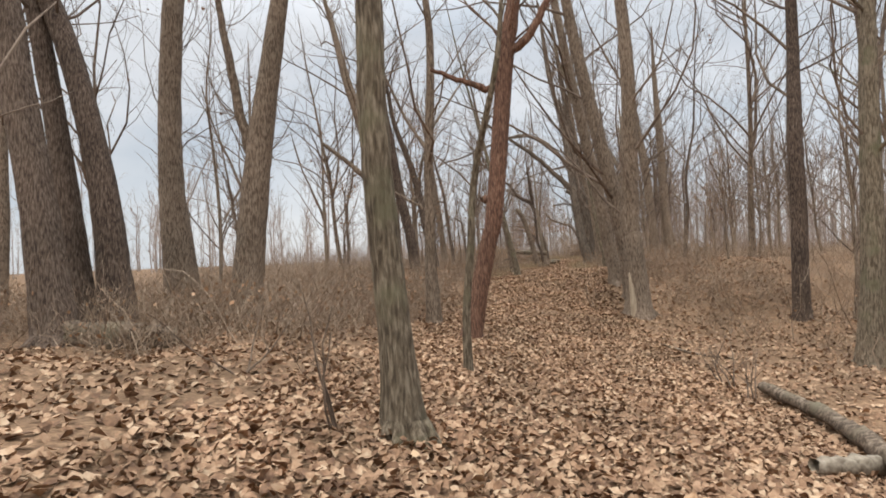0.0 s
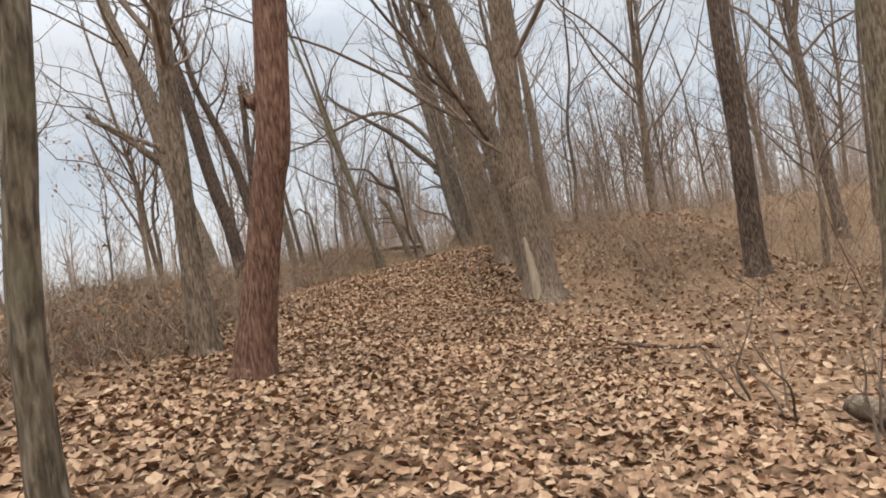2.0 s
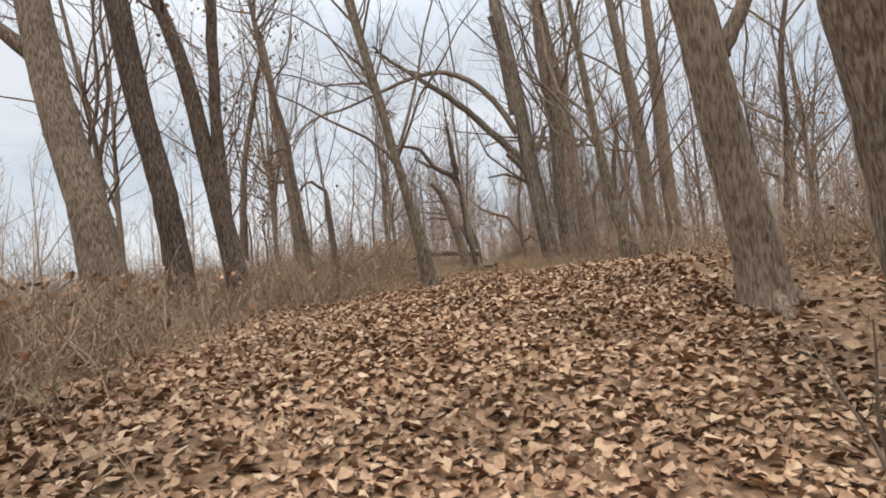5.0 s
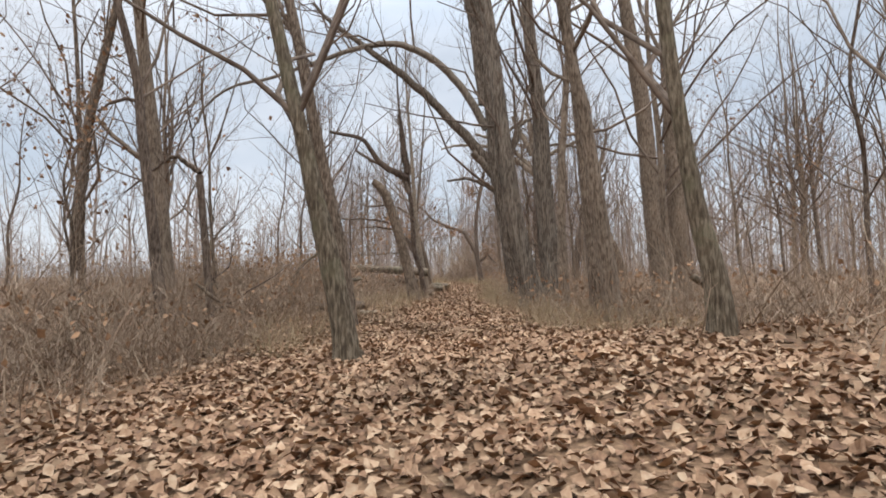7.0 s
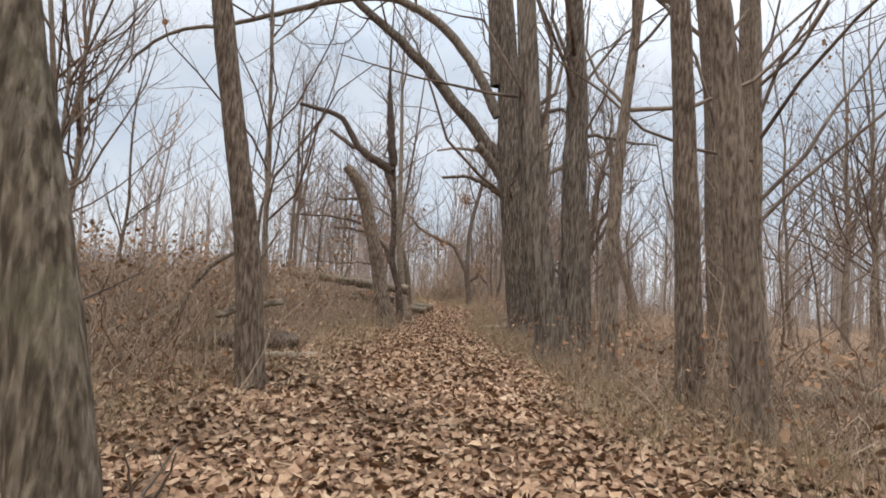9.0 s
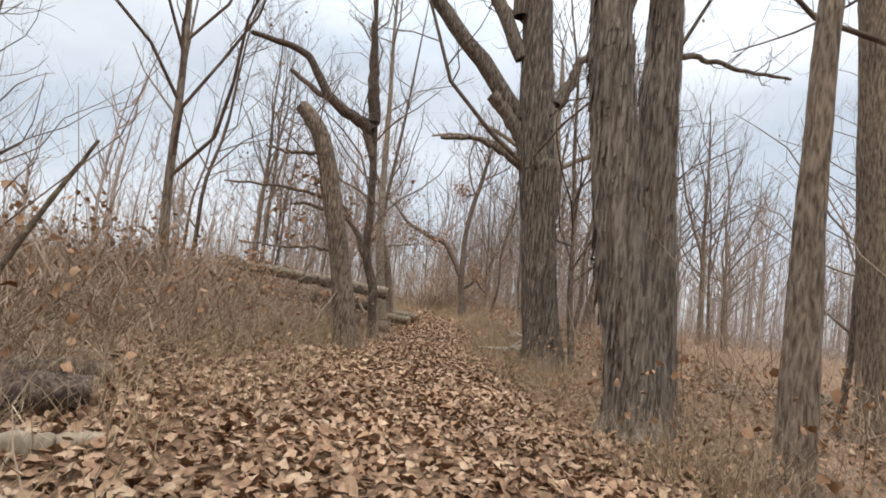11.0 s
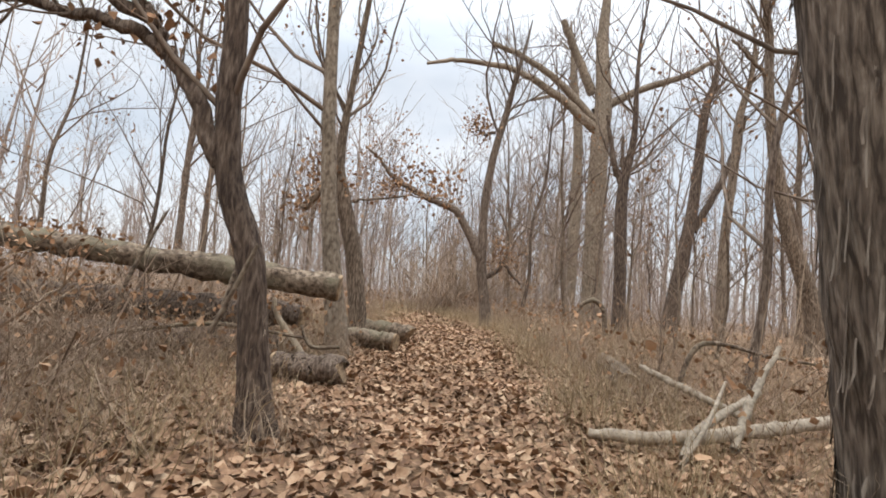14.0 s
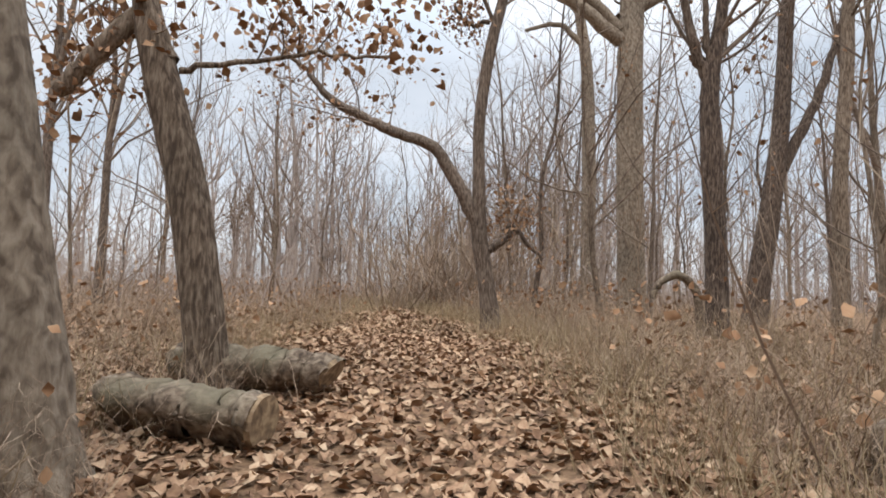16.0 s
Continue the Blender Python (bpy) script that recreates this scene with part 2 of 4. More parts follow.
def grow(tubes, line, rng, depth, count, spread=1.0, least=.25):
    """Side branches along a line, each with its own."""
    line = np.asarray(line)
    seg = np.linalg.norm(np.diff(line[:, :3], axis=0), axis=1).sum()
    for k in range(count):
        f = rng.uniform(least, 1) * (len(line) - 1.001)
        i = int(f)
        q = line[i] + (line[i + 1] - line[i]) * (f - i)
        along = line[i + 1, :3] - line[i, :3]
        along /= np.linalg.norm(along) + 1e-9
        side = rng.normal(size=3)
        side -= along * side.dot(along)
        side /= np.linalg.norm(side) + 1e-9
        way = along * rng.uniform(.35, .9) + side * spread + np.array([0, 0, .3])
        length = seg * rng.uniform(.28, .55) * (1 - .45 * f / len(line))
        rad = min(q[3] * .5, .004 + length * .0075)
        b = wander(q[:3], way, length, rad, rng, 5 if depth > 1 else 4, .3, .24)
        tubes.add(b, 5 if rad > .02 else 3 if rad > .007 else 2)
        if depth > 1:
            grow(tubes, b, rng, depth - 1, int(rng.integers(4, 7)) if depth > 2 else int(rng.integers(3, 6)), 1.0, .2)


def leaf_quads(points, size, rng, droop=.4):
    """Small curled leaf pieces (two quads each) at points."""
    n = len(points)
    yaw, tip, roll = rng.uniform(0, 2 * np.pi, n), rng.normal(0, droop, n), rng.normal(0, droop, n)
    s = size * rng.uniform(.6, 1.35, n)
    return leaf_arrays(points, yaw, tip, roll, s, rng)


OUTLINE = np.array([(-1, 0), (-.42, .5), (.38, .36), (1, .06), (.42, -.5), (-.3, -.34), (-.05, 0)])


def leaf_arrays(points, yaw, tip, roll, s, rng):
    n = len(points)
    base = OUTLINE
    curl = rng.uniform(-.2, 1.0, n)
    bend = rng.uniform(-.8, .7, n)
    x = (base[None, :, 0] + rng.normal(0, .13, (n, len(base)))) * s[:, None] * .62
    y = base[None, :, 1] * s[:, None] * rng.uniform(.75, 1.3, n)[:, None]
    z = curl[:, None] * np.abs(base[None, :, 1]) * s[:, None] + bend[:, None] * base[None, :, 0] ** 2 * s[:, None] * .5
    z = z + rng.normal(0, .07, (n, len(base))) * s[:, None]
    cy, sy, ct, st, cr, sr = np.cos(yaw), np.sin(yaw), np.cos(tip), np.sin(tip), np.cos(roll), np.sin(roll)
    y, z = y * cr[:, None] - z * sr[:, None], y * sr[:, None] + z * cr[:, None]
    x, z = x * ct[:, None] - z * st[:, None], x * st[:, None] + z * ct[:, None]
    x, y = x * cy[:, None] - y * sy[:, None], x * sy[:, None] + y * cy[:, None]
    v = np.stack([x, y, z], -1) + points[:, None]
    f = np.array([(0, 6, 2, 1), (6, 4, 3, 2), (0, 5, 4, 6)])
    faces = (np.arange(n)[:, None, None] * len(base) + f[None]).reshape(-1, 4)
    return v.reshape(-1, 3), faces


# ---- the forest floor ----
gx = np.concatenate([np.linspace(-400, -14, 24)[:-1], np.linspace(-14, 16, 110), np.linspace(16, 400, 24)[1:]])
gy = np.concatenate([np.linspace(-400, -8, 16)[:-1], np.linspace(-8, 64, 220), np.linspace(64, 900, 30)[1:]])
GX, GY = np.meshgrid(gx, gy)
GZ = ground_z(GX, GY)
idx = np.arange(GX.size).reshape(GX.shape)
gf = np.stack([idx[:-1, :-1], idx[:-1, 1:], idx[1:, 1:], idx[1:, :-1]], -1).reshape(-1, 4)
floor = tagged(new("ground", fast_mesh("ground", np.stack([GX, GY, GZ], -1).reshape(-1, 3), gf, SOIL, True)),
               "brown forest floor of leaf mould under fallen leaves", "ground", kind="structure")


def across(x, y):
    """Distance from the middle of the trail, to its right."""
    return x - np.interp(y, FY, FX)


def trail_half(y):
    """Half the width of the open leafy trail."""
    return np.interp(y, [-10, 8, 14, 20, 24, 27, 30, 45, 52, 60, 66], [4.6, 3.6, 2.5, 2.3, 1.9, 1.4, 1.15, 1.3, .8, .1, -1.5])


# ---- trees ----
def shag(line, root, rng, count=620):
    """Long curling strips of bark that lift from the trunk at their lower ends."""
    V, Fs = [], []
    low = line[(line[:, 2] > 0) & (line[:, 2] < 6)]
    for k in range(count):
        i = rng.uniform(0, len(low) - 1.001)
        q = low[int(i)] + (low[int(i) + 1] - low[int(i)]) * (i - int(i))
        a, w, h = rng.uniform(0, 6.28), rng.uniform(.005, .015), rng.uniform(.08, .34)
        out, side = np.array([np.cos(a), np.sin(a), 0]), np.array([-np.sin(a), np.cos(a), 0])
        lift = rng.uniform(.002, .018)
        for j in range(4):
            f = j / 3
            c = q[:3] + out * (q[3] * 1.02 + .003 + lift * (1 - f) ** 2) + [0, 0, (f - .5) * h] + side * rng.normal(0, .004)
            ww = w * (.55 + .45 * np.sin(np.pi * (f * .8 + .15)))
            V += [c - side * ww, c + side * ww + out * .004]
        n = 8 * k
        Fs += [(n, n + 1, n + 3, n + 2), (n + 2, n + 3, n + 5, n + 4), (n + 4, n + 5, n + 7, n + 6)]
    tagged(part("peeling_bark", fast_mesh("peeling_bark", np.array(V), np.array(Fs), SHAGGY), root, "long curling strips of loose bark"), kind="stuff")


def bare_tree(label, mat, trunk, limbs, top=10, dens=1.0, seed=1, leaves=0):
    rng = np.random.default_rng(seed)
    rise_z = np.array(trunk)[:, 2]
    z0 = min(float(ground_z(trunk[0][0], trunk[0][1])) - .12, rise_z[-2])
    foot = [float(np.interp(z0, rise_z, np.array(trunk)[:, i])) for i in range(2)]
    trunk = [(*foot, z0, trunk[0][3])] + [p for p in trunk if p[2] > z0 + .08]
    x0, y0, z0, r0 = trunk[0]
    root = thing("tree", x0, y0, z0, label, "tree")
    pts = [np.array(p) for p in trunk]
    if top:
        d = pts[-1] - pts[-3] if len(pts) > 2 else pts[-1] - pts[-2]
        d = d[:3] / np.linalg.norm(d[:3])
        rise = max(top - (pts[-1][2] - z0), 2.5)
        for k in (.33, .66, 1):
            q = pts[-1][:3] if k == .33 else None
            last = pts[-1]
            step = d * rise / 3 + rng.normal(0, .12, 3) * [1, 1, 0]
            pts.append(np.array([*(last[:3] + step), max(trunk[-1][3] * (1 - k * .8), .012)]))
    line = resample(pts, 26)
    line[:, :3] -= [x0, y0, z0]
    flare = np.exp(-np.maximum(line[:, 2], 0) / .22)
    line[:, 3] *= 1 + .32 * flare
    t = Tubes()
    near = r0 > .1
    fine = resample(line, 60) if near else line
    t.add(fine, 18 if near else 12, .05, rng)
    if near:
        for k in range(5):
            a = rng.uniform(0, 6.28)
            out = np.array([np.cos(a), np.sin(a), 0])
            b = line[0, :3] + [0, 0, .06]
            t.add(np.array([[*(b + out * r0 * .7 + [0, 0, .16]), r0 * .34], [*(b + out * r0 * 1.2 + [0, 0, .04]), r0 * .3], [*(b + out * r0 * 1.8 - [0, 0, .06]), r0 * .15]]), 7, .1, rng)
    part("trunk", t.mesh("trunk", mat), root)
    if mat is SHAGGY:
        shag(line, root, rng)
    twigs = Tubes()
    for q in limbs:
        l = resample(q, 5 * len(q))
        l[:, :3] -= [x0, y0, z0]
        n = len(l)
        l[1:-1, :3] += rng.normal(0, .012, (n - 2, 3))
        lt = Tubes()
        lt.add(l, 9, .06, rng)
        part("limb", lt.mesh("limb", mat), root)
        grow(twigs, l, rng, 3, int(5 + 5 * dens), 1.0, .25)
    for k in range(int((9 if top else 4) * dens + 1)):
        f = rng.uniform(.5 if top else .35, .97)
        q = line[int(f * 25)]
        if top and q[2] < 3.6:
            continue
        a = rng.uniform(0, 6.28)
        length = rng.uniform(1.2, 3.4) * (1.3 - f) * (1.6 if top else .6)
        way = (np.cos(a), np.sin(a), rng.uniform(.5, 1.5))
        b = wander(q[:3], way, length, min(q[3] * .45, .005 + length * .0085), rng, 7, .4, .2)
        bt = Tubes()
        bt.add(b, 6)
        part("branch", bt.mesh("branch", mat), root)
        grow(twigs, b, rng, 3, 5, 1.0, .15)
    grow(twigs, line, rng, 3, int(9 * dens), 1.0, .5)
    tagged(part("crown", twigs.mesh("crown", TWIG), root, "fine bare twigs"), kind="stuff")
    if leaves:
        v, _ = twigs.arrays()
        leaves = leaves * 3
        pick = v[rng.choice(len(v), leaves * 3)]
        pick = pick[np.argsort(pick[:, 2])[:leaves]] + rng.normal(0, .17, (leaves, 3))
        lv, lf = leaf_quads(pick, .05, rng, 1.0)
        tagged(part("foliage", fast_mesh("foliage", lv, lf, DRYLEAF), root, "orange-brown leaves still clinging"), kind="stuff")
    return root


bare_tree("slim bare tree with furrowed bark among fallen leaves", BARK_MOSS, [(-0.98, 3.75, -0.69, 0.171), (-0.99, 3.75, -0.54, 0.153), (-1.03, 3.75, 0.11, 0.113), (-1.09, 3.75, 0.85, 0.103), (-1.13, 3.75, 1.61, 0.100), (-1.13, 3.75, 2.36, 0.092)],
          [], top=11.0, dens=0.3, seed=1)
bare_tree("reddish bare tree with broken stubs and forked top", BARK_RED, [(-1.43, 10.22, -0.86, 0.193), (-1.42, 10.22, -0.71, 0.172), (-1.26, 10.22, 0.02, 0.146), (-1.06, 10.22, 0.90, 0.140), (-0.94, 10.22, 1.43, 0.143), (-0.67, 10.22, 3.90, 0.141), (-0.56, 10.22, 4.56, 0.132), (-0.49, 10.22, 4.94, 0.114)],
          [[(-0.57, 10.22, 4.13, 0.088), (-0.24, 10.22, 4.38, 0.075), (0.09, 10.22, 4.97, 0.056), (0.28, 10.22, 5.61, 0.035)],
           [(-0.89, 10.22, 3.49, 0.071), (-1.34, 10.22, 3.67, 0.053), (-1.98, 10.22, 3.97, 0.036)],
           [(-1.00, 10.22, 1.62, 0.088), (-1.17, 10.22, 1.61, 0.053)]], top=8.0, dens=0.6, seed=2)
scarred = bare_tree("tall tree with pale scar at its base", BARK, [(2.01, 14.80, -0.98, 0.308), (2.01, 14.80, -0.40, 0.244), (1.97, 14.80, 0.25, 0.230), (1.93, 14.80, 0.91, 0.212), (1.90, 14.80, 1.42, 0.202)],
          [], top=13.0, dens=1.0, seed=3)
bare_tree("stout bare tree behind the scarred one", BARK, [(2.15, 16.40, -0.73, 0.296), (2.09, 16.40, -0.21, 0.264), (2.00, 16.40, 0.50, 0.244), (1.80, 16.40, 1.60, 0.225), (1.69, 16.40, 2.17, 0.215)],
          [], top=15.0, dens=1.0, seed=4)
bare_tree("bare tree leaning over the trail edge", BARK, [(1.86, 18.00, -0.39, 0.214), (1.81, 18.00, 0.08, 0.191), (1.65, 18.00, 0.93, 0.179), (1.48, 18.00, 2.07, 0.173), (1.32, 18.00, 2.94, 0.167)],
          [[(1.65, 18.00, 1.77, 0.076), (1.88, 18.00, 2.22, 0.062), (2.05, 18.00, 2.76, 0.048), (2.17, 18.00, 3.44, 0.028)]], top=14.0, dens=1.0, seed=5)
bare_tree("dark straight tree on the leafy slope", BARK_DARK, [(5.51, 14.60, -1.11, 0.179), (5.51, 14.60, -0.07, 0.171), (5.54, 14.60, 1.41, 0.163), (5.52, 14.60, 2.82, 0.163)],
          [], top=13.0, dens=1.0, seed=6)
bare_tree("furrowed tree standing on the leafy slope", BARK_MOSS, [(5.37, 11.40, -1.63, 0.275), (5.37, 11.40, -1.54, 0.246), (5.44, 11.40, -0.23, 0.188), (5.50, 11.40, 1.22, 0.181), (5.52, 11.40, 2.67, 0.166)],
          [], top=12.0, dens=1.0, seed=7)
bare_tree("dark leaning tree beside a fallen log", BARK_DARK, [(-7.02, 7.30, -0.43, 0.336), (-7.03, 7.30, -0.32, 0.300), (-7.29, 7.30, 1.72, 0.237), (-7.61, 7.30, 3.56, 0.231), (-7.77, 7.30, 4.66, 0.207)],
          [], top=9.0, dens=1.0, seed=8)
bare_tree("dark slender tree in the thicket", BARK_DARK, [(-7.45, 8.30, -0.51, 0.256), (-7.52, 8.30, 0.18, 0.228), (-7.74, 8.30, 2.12, 0.175), (-8.10, 8.30, 4.37, 0.158), (-8.26, 8.30, 5.14, 0.149)],
          [], top=9.0, dens=1.0, seed=9)
bare_tree("dark leaning tree in the thicket", BARK_DARK, [(-6.81, 8.30, -0.47, 0.313), (-6.87, 8.30, 0.21, 0.280), (-7.05, 8.30, 1.98, 0.209), (-7.52, 8.30, 3.94, 0.184), (-7.96, 8.30, 5.11, 0.176)],
          [], top=9.0, dens=1.0, seed=10)
bare_tree("pale upright tree above the brush", BARK, [(-7.15, 10.50, -0.52, 0.363), (-7.24, 10.50, 0.67, 0.324), (-7.37, 10.50, 2.25, 0.235), (-7.35, 10.50, 3.94, 0.213), (-7.20, 10.50, 5.95, 0.202)],
          [], top=10.0, dens=1.0, seed=11)
bare_tree("pale tree dividing low down", BARK, [(-5.39, 9.60, -0.44, 0.290), (-5.27, 9.60, 0.62, 0.259), (-5.05, 9.60, 2.31, 0.229), (-4.74, 9.60, 4.08, 0.179), (-4.52, 9.60, 5.25, 0.149)],
          [[(-5.05, 9.60, 2.31, 0.120), (-5.34, 9.60, 3.33, 0.090), (-5.56, 9.60, 4.57, 0.071), (-5.74, 9.60, 5.70, 0.051)]], top=9.0, dens=1.0, seed=12)
bare_tree("young slim tree rising from the leaves", BARK_MOSS, [(-1.01, 6.84, -0.80, 0.062), (-1.01, 6.84, -0.71, 0.055), (-1.01, 6.84, -0.01, 0.047), (-0.93, 6.84, 0.72, 0.045), (-0.85, 6.84, 1.59, 0.042)],
          [], top=6.0, dens=0.4, seed=13)
bare_tree("tree with spreading limbs beside the trail", BARK, [(-2.37, 11.60, -0.76, 0.161), (-2.38, 11.60, -0.25, 0.144), (-2.40, 11.60, 0.53, 0.113), (-2.38, 11.60, 1.41, 0.108), (-2.36, 11.60, 2.71, 0.098)],
          [[(-2.39, 11.60, 1.57, 0.036), (-2.74, 11.60, 1.78, 0.026), (-3.26, 11.60, 2.07, 0.015)]], top=11.0, dens=1.0, seed=14)
bare_tree("leaning tree on the field edge", BARK, [(-5.43, 20.60, -0.62, 0.328), (-5.52, 20.60, 0.15, 0.293), (-5.74, 20.60, 1.36, 0.245), (-6.13, 20.60, 2.90, 0.227), (-6.55, 20.60, 5.27, 0.199)],
          [[(-6.33, 20.60, 3.43, 0.109), (-7.09, 20.60, 4.14, 0.080), (-8.15, 20.60, 5.00, 0.060)],
           [(-6.25, 20.60, 4.62, 0.109), (-6.14, 20.60, 5.21, 0.089)]], top=12.0, dens=1.0, seed=15)
bare_tree("leaning tree on the field edge", BARK_DARK, [(-5.02, 21.80, -0.54, 0.232), (-5.09, 21.80, 0.16, 0.207), (-5.31, 21.80, 1.73, 0.186), (-5.61, 21.80, 3.10, 0.181), (-6.04, 21.80, 5.74, 0.183)],
          [], top=12.0, dens=1.0, seed=16)
bare_tree("slender tree with dry leaves still on", BARK_DARK, [(-4.38, 22.40, -0.53, 0.217), (-4.47, 22.40, 0.25, 0.194), (-4.80, 22.40, 1.96, 0.149), (-5.20, 22.40, 3.94, 0.127), (-5.90, 22.40, 5.98, 0.093)],
          [[(-4.60, 22.40, 1.13, 0.103), (-4.65, 22.40, 3.10, 0.092), (-4.58, 22.40, 5.79, 0.081)]], top=11.0, dens=1.0, seed=17, leaves=140)
bare_tree("slim tree with one arching twig", BARK, [(-5.12, 28.50, -0.27, 0.171), (-5.13, 28.50, -0.09, 0.152), (-5.34, 28.50, 2.26, 0.130), (-5.55, 28.50, 4.04, 0.107), (-5.82, 28.50, 6.20, 0.089)],
          [[(-5.35, 28.50, 2.73, 0.053), (-5.83, 28.50, 2.85, 0.041), (-6.67, 28.50, 3.68, 0.035)],
           [(-6.73, 28.50, 0.72, 0.117), (-6.65, 28.50, 2.85, 0.089), (-6.22, 28.50, 4.99, 0.071), (-5.90, 28.50, 6.20, 0.048)]], top=9.0, dens=1.0, seed=18)
bare_tree("bare tree at the trail edge in dry brush", BARK_MOSS, [(-1.36, 23.60, -0.38, 0.129), (-1.41, 23.60, 0.11, 0.115), (-1.57, 23.60, 0.89, 0.102), (-1.69, 23.60, 1.41, 0.088), (-1.79, 23.60, 1.91, 0.078), (-1.91, 23.60, 2.41, 0.072)],
          [], top=12.0, dens=1.0, seed=19)
bare_tree("slim leaning tree behind brush", BARK, [(-1.76, 27.20, -0.31, 0.124), (-1.89, 27.20, 0.82, 0.111), (-2.08, 27.20, 1.79, 0.098), (-2.30, 27.20, 2.84, 0.095), (-2.54, 27.20, 4.12, 0.088)],
          [], top=11.0, dens=1.0, seed=20)
bare_tree("snapped dark stem with a bent top", BARK_DARK, [(-3.78, 26.85, -0.34, 0.072), (-3.80, 26.85, -0.12, 0.065), (-3.90, 26.85, 1.04, 0.055), (-4.00, 26.85, 2.13, 0.056)],
          [[(-4.00, 26.85, 2.16, 0.046), (-4.18, 26.85, 2.29, 0.036), (-4.38, 26.85, 2.42, 0.030), (-4.68, 26.85, 2.22, 0.020), (-5.13, 26.85, 1.86, 0.013)],
           [(-4.05, 26.85, 2.22, 0.016), (-4.13, 26.85, 2.82, 0.013), (-4.22, 26.85, 3.42, 0.010)]], top=0.0, dens=0.3, seed=21)
bare_tree("dark bare tree at the field edge", BARK_DARK, [(-4.29, 26.40, -0.47, 0.101), (-4.34, 26.40, 0.03, 0.090), (-4.50, 26.40, 1.41, 0.073), (-4.65, 26.40, 2.63, 0.067), (-4.76, 26.40, 3.57, 0.062)],
          [[(-4.67, 26.40, 3.13, 0.031), (-4.94, 26.40, 3.15, 0.025), (-5.28, 26.40, 3.00, 0.015)]], top=9.0, dens=1.0, seed=22)
bare_tree("leaning bare tree beside fallen logs", BARK_MOSS, [(2.01, 22.90, -0.11, 0.121), (1.94, 22.90, 0.53, 0.108), (1.79, 22.90, 1.15, 0.082), (1.69, 22.90, 1.76, 0.073), (1.61, 22.90, 2.32, 0.065)],
          [], top=12.0, dens=1.0, seed=23)
bare_tree("huge shaggy tree with arching limbs", SHAGGY, [(2.48, 36.20, -0.31, 0.386), (2.46, 36.20, -0.05, 0.344), (2.31, 36.20, 0.80, 0.309), (2.16, 36.20, 1.82, 0.300), (2.00, 36.20, 3.14, 0.331), (1.89, 36.20, 3.68, 0.333)],
          [[(1.76, 36.20, 3.59, 0.172), (1.43, 36.20, 4.05, 0.159), (1.05, 36.20, 4.43, 0.146)],
           [(2.00, 36.20, 3.69, 0.219), (1.96, 36.20, 4.31, 0.201), (1.92, 36.20, 4.94, 0.186)],
           [(1.58, 36.20, 4.06, 0.169), (0.04, 36.20, 5.76, 0.135), (-1.05, 36.20, 6.78, 0.118), (-2.22, 36.20, 7.67, 0.092), (-3.40, 36.20, 8.57, 0.067), (-3.98, 36.20, 9.17, 0.043)],
           [(1.48, 36.20, 5.16, 0.135), (0.73, 36.20, 6.45, 0.119), (-0.28, 36.20, 7.44, 0.111), (-1.47, 36.20, 7.90, 0.093), (-2.81, 36.20, 7.66, 0.076), (-4.23, 36.20, 7.15, 0.059), (-5.31, 36.20, 6.77, 0.050), (-6.54, 36.20, 6.46, 0.042), (-7.35, 36.20, 5.82, 0.034), (-7.52, 36.20, 5.33, 0.024)],
           [(1.40, 36.20, 5.93, 0.169), (1.17, 36.20, 7.83, 0.145), (1.01, 36.20, 8.87, 0.128), (0.76, 36.20, 9.91, 0.102)],
           [(2.21, 36.20, 4.41, 0.107), (2.41, 36.20, 4.86, 0.090), (2.59, 36.20, 5.33, 0.067), (3.04, 36.20, 5.50, 0.045), (3.44, 36.20, 5.36, 0.027)],
           [(1.69, 36.20, 3.21, 0.079), (1.26, 36.20, 3.44, 0.059), (0.79, 36.20, 3.59, 0.044), (0.21, 36.20, 3.52, 0.034)]], top=15.0, dens=1.0, seed=24)
bare_tree("tall tree with deeply furrowed peeling bark", SHAGGY, [(1.85, 30.80, -0.31, 0.271), (1.79, 30.80, 0.31, 0.242), (1.58, 30.80, 1.13, 0.207), (1.43, 30.80, 1.97, 0.190), (1.30, 30.80, 2.84, 0.183), (1.24, 30.80, 3.44, 0.175)],
          [], top=14.0, dens=1.0, seed=25)
bare_tree("twin of the furrowed tree beside the trail", SHAGGY, [(2.65, 32.30, -0.37, 0.289), (2.61, 32.30, 0.27, 0.258), (2.49, 32.30, 1.81, 0.225), (2.40, 32.30, 3.09, 0.216), (2.37, 32.30, 4.41, 0.187)],
          [[(2.50, 32.30, 3.80, 0.038), (2.97, 32.30, 3.78, 0.029), (3.45, 32.30, 3.72, 0.023), (3.93, 32.30, 3.73, 0.016)]], top=13.0, dens=1.0, seed=26)
bare_tree("straight slim tree in tall dry brush", BARK, [(2.19, 29.40, -0.31, 0.121), (2.17, 29.40, 0.75, 0.108), (2.16, 29.40, 1.43, 0.089), (2.17, 29.40, 2.07, 0.080), (2.19, 29.40, 2.88, 0.075)],
          [], top=12.0, dens=1.0, seed=27)
bare_tree("stout tree in tall dry brush", BARK, [(5.42, 32.40, -0.44, 0.248), (5.32, 32.40, 0.85, 0.222), (5.17, 32.40, 2.68, 0.209), (5.06, 32.40, 4.33, 0.196), (4.91, 32.40, 5.59, 0.190)],
          [], top=13.0, dens=1.0, seed=28)
bare_tree("stout tree in tall dry brush", BARK, [(6.14, 32.80, -0.47, 0.253), (6.06, 32.80, 1.08, 0.226), (5.96, 32.80, 3.29, 0.222), (5.92, 32.80, 4.87, 0.216), (5.89, 32.80, 5.96, 0.210)],
          [], top=13.0, dens=1.0, seed=29)
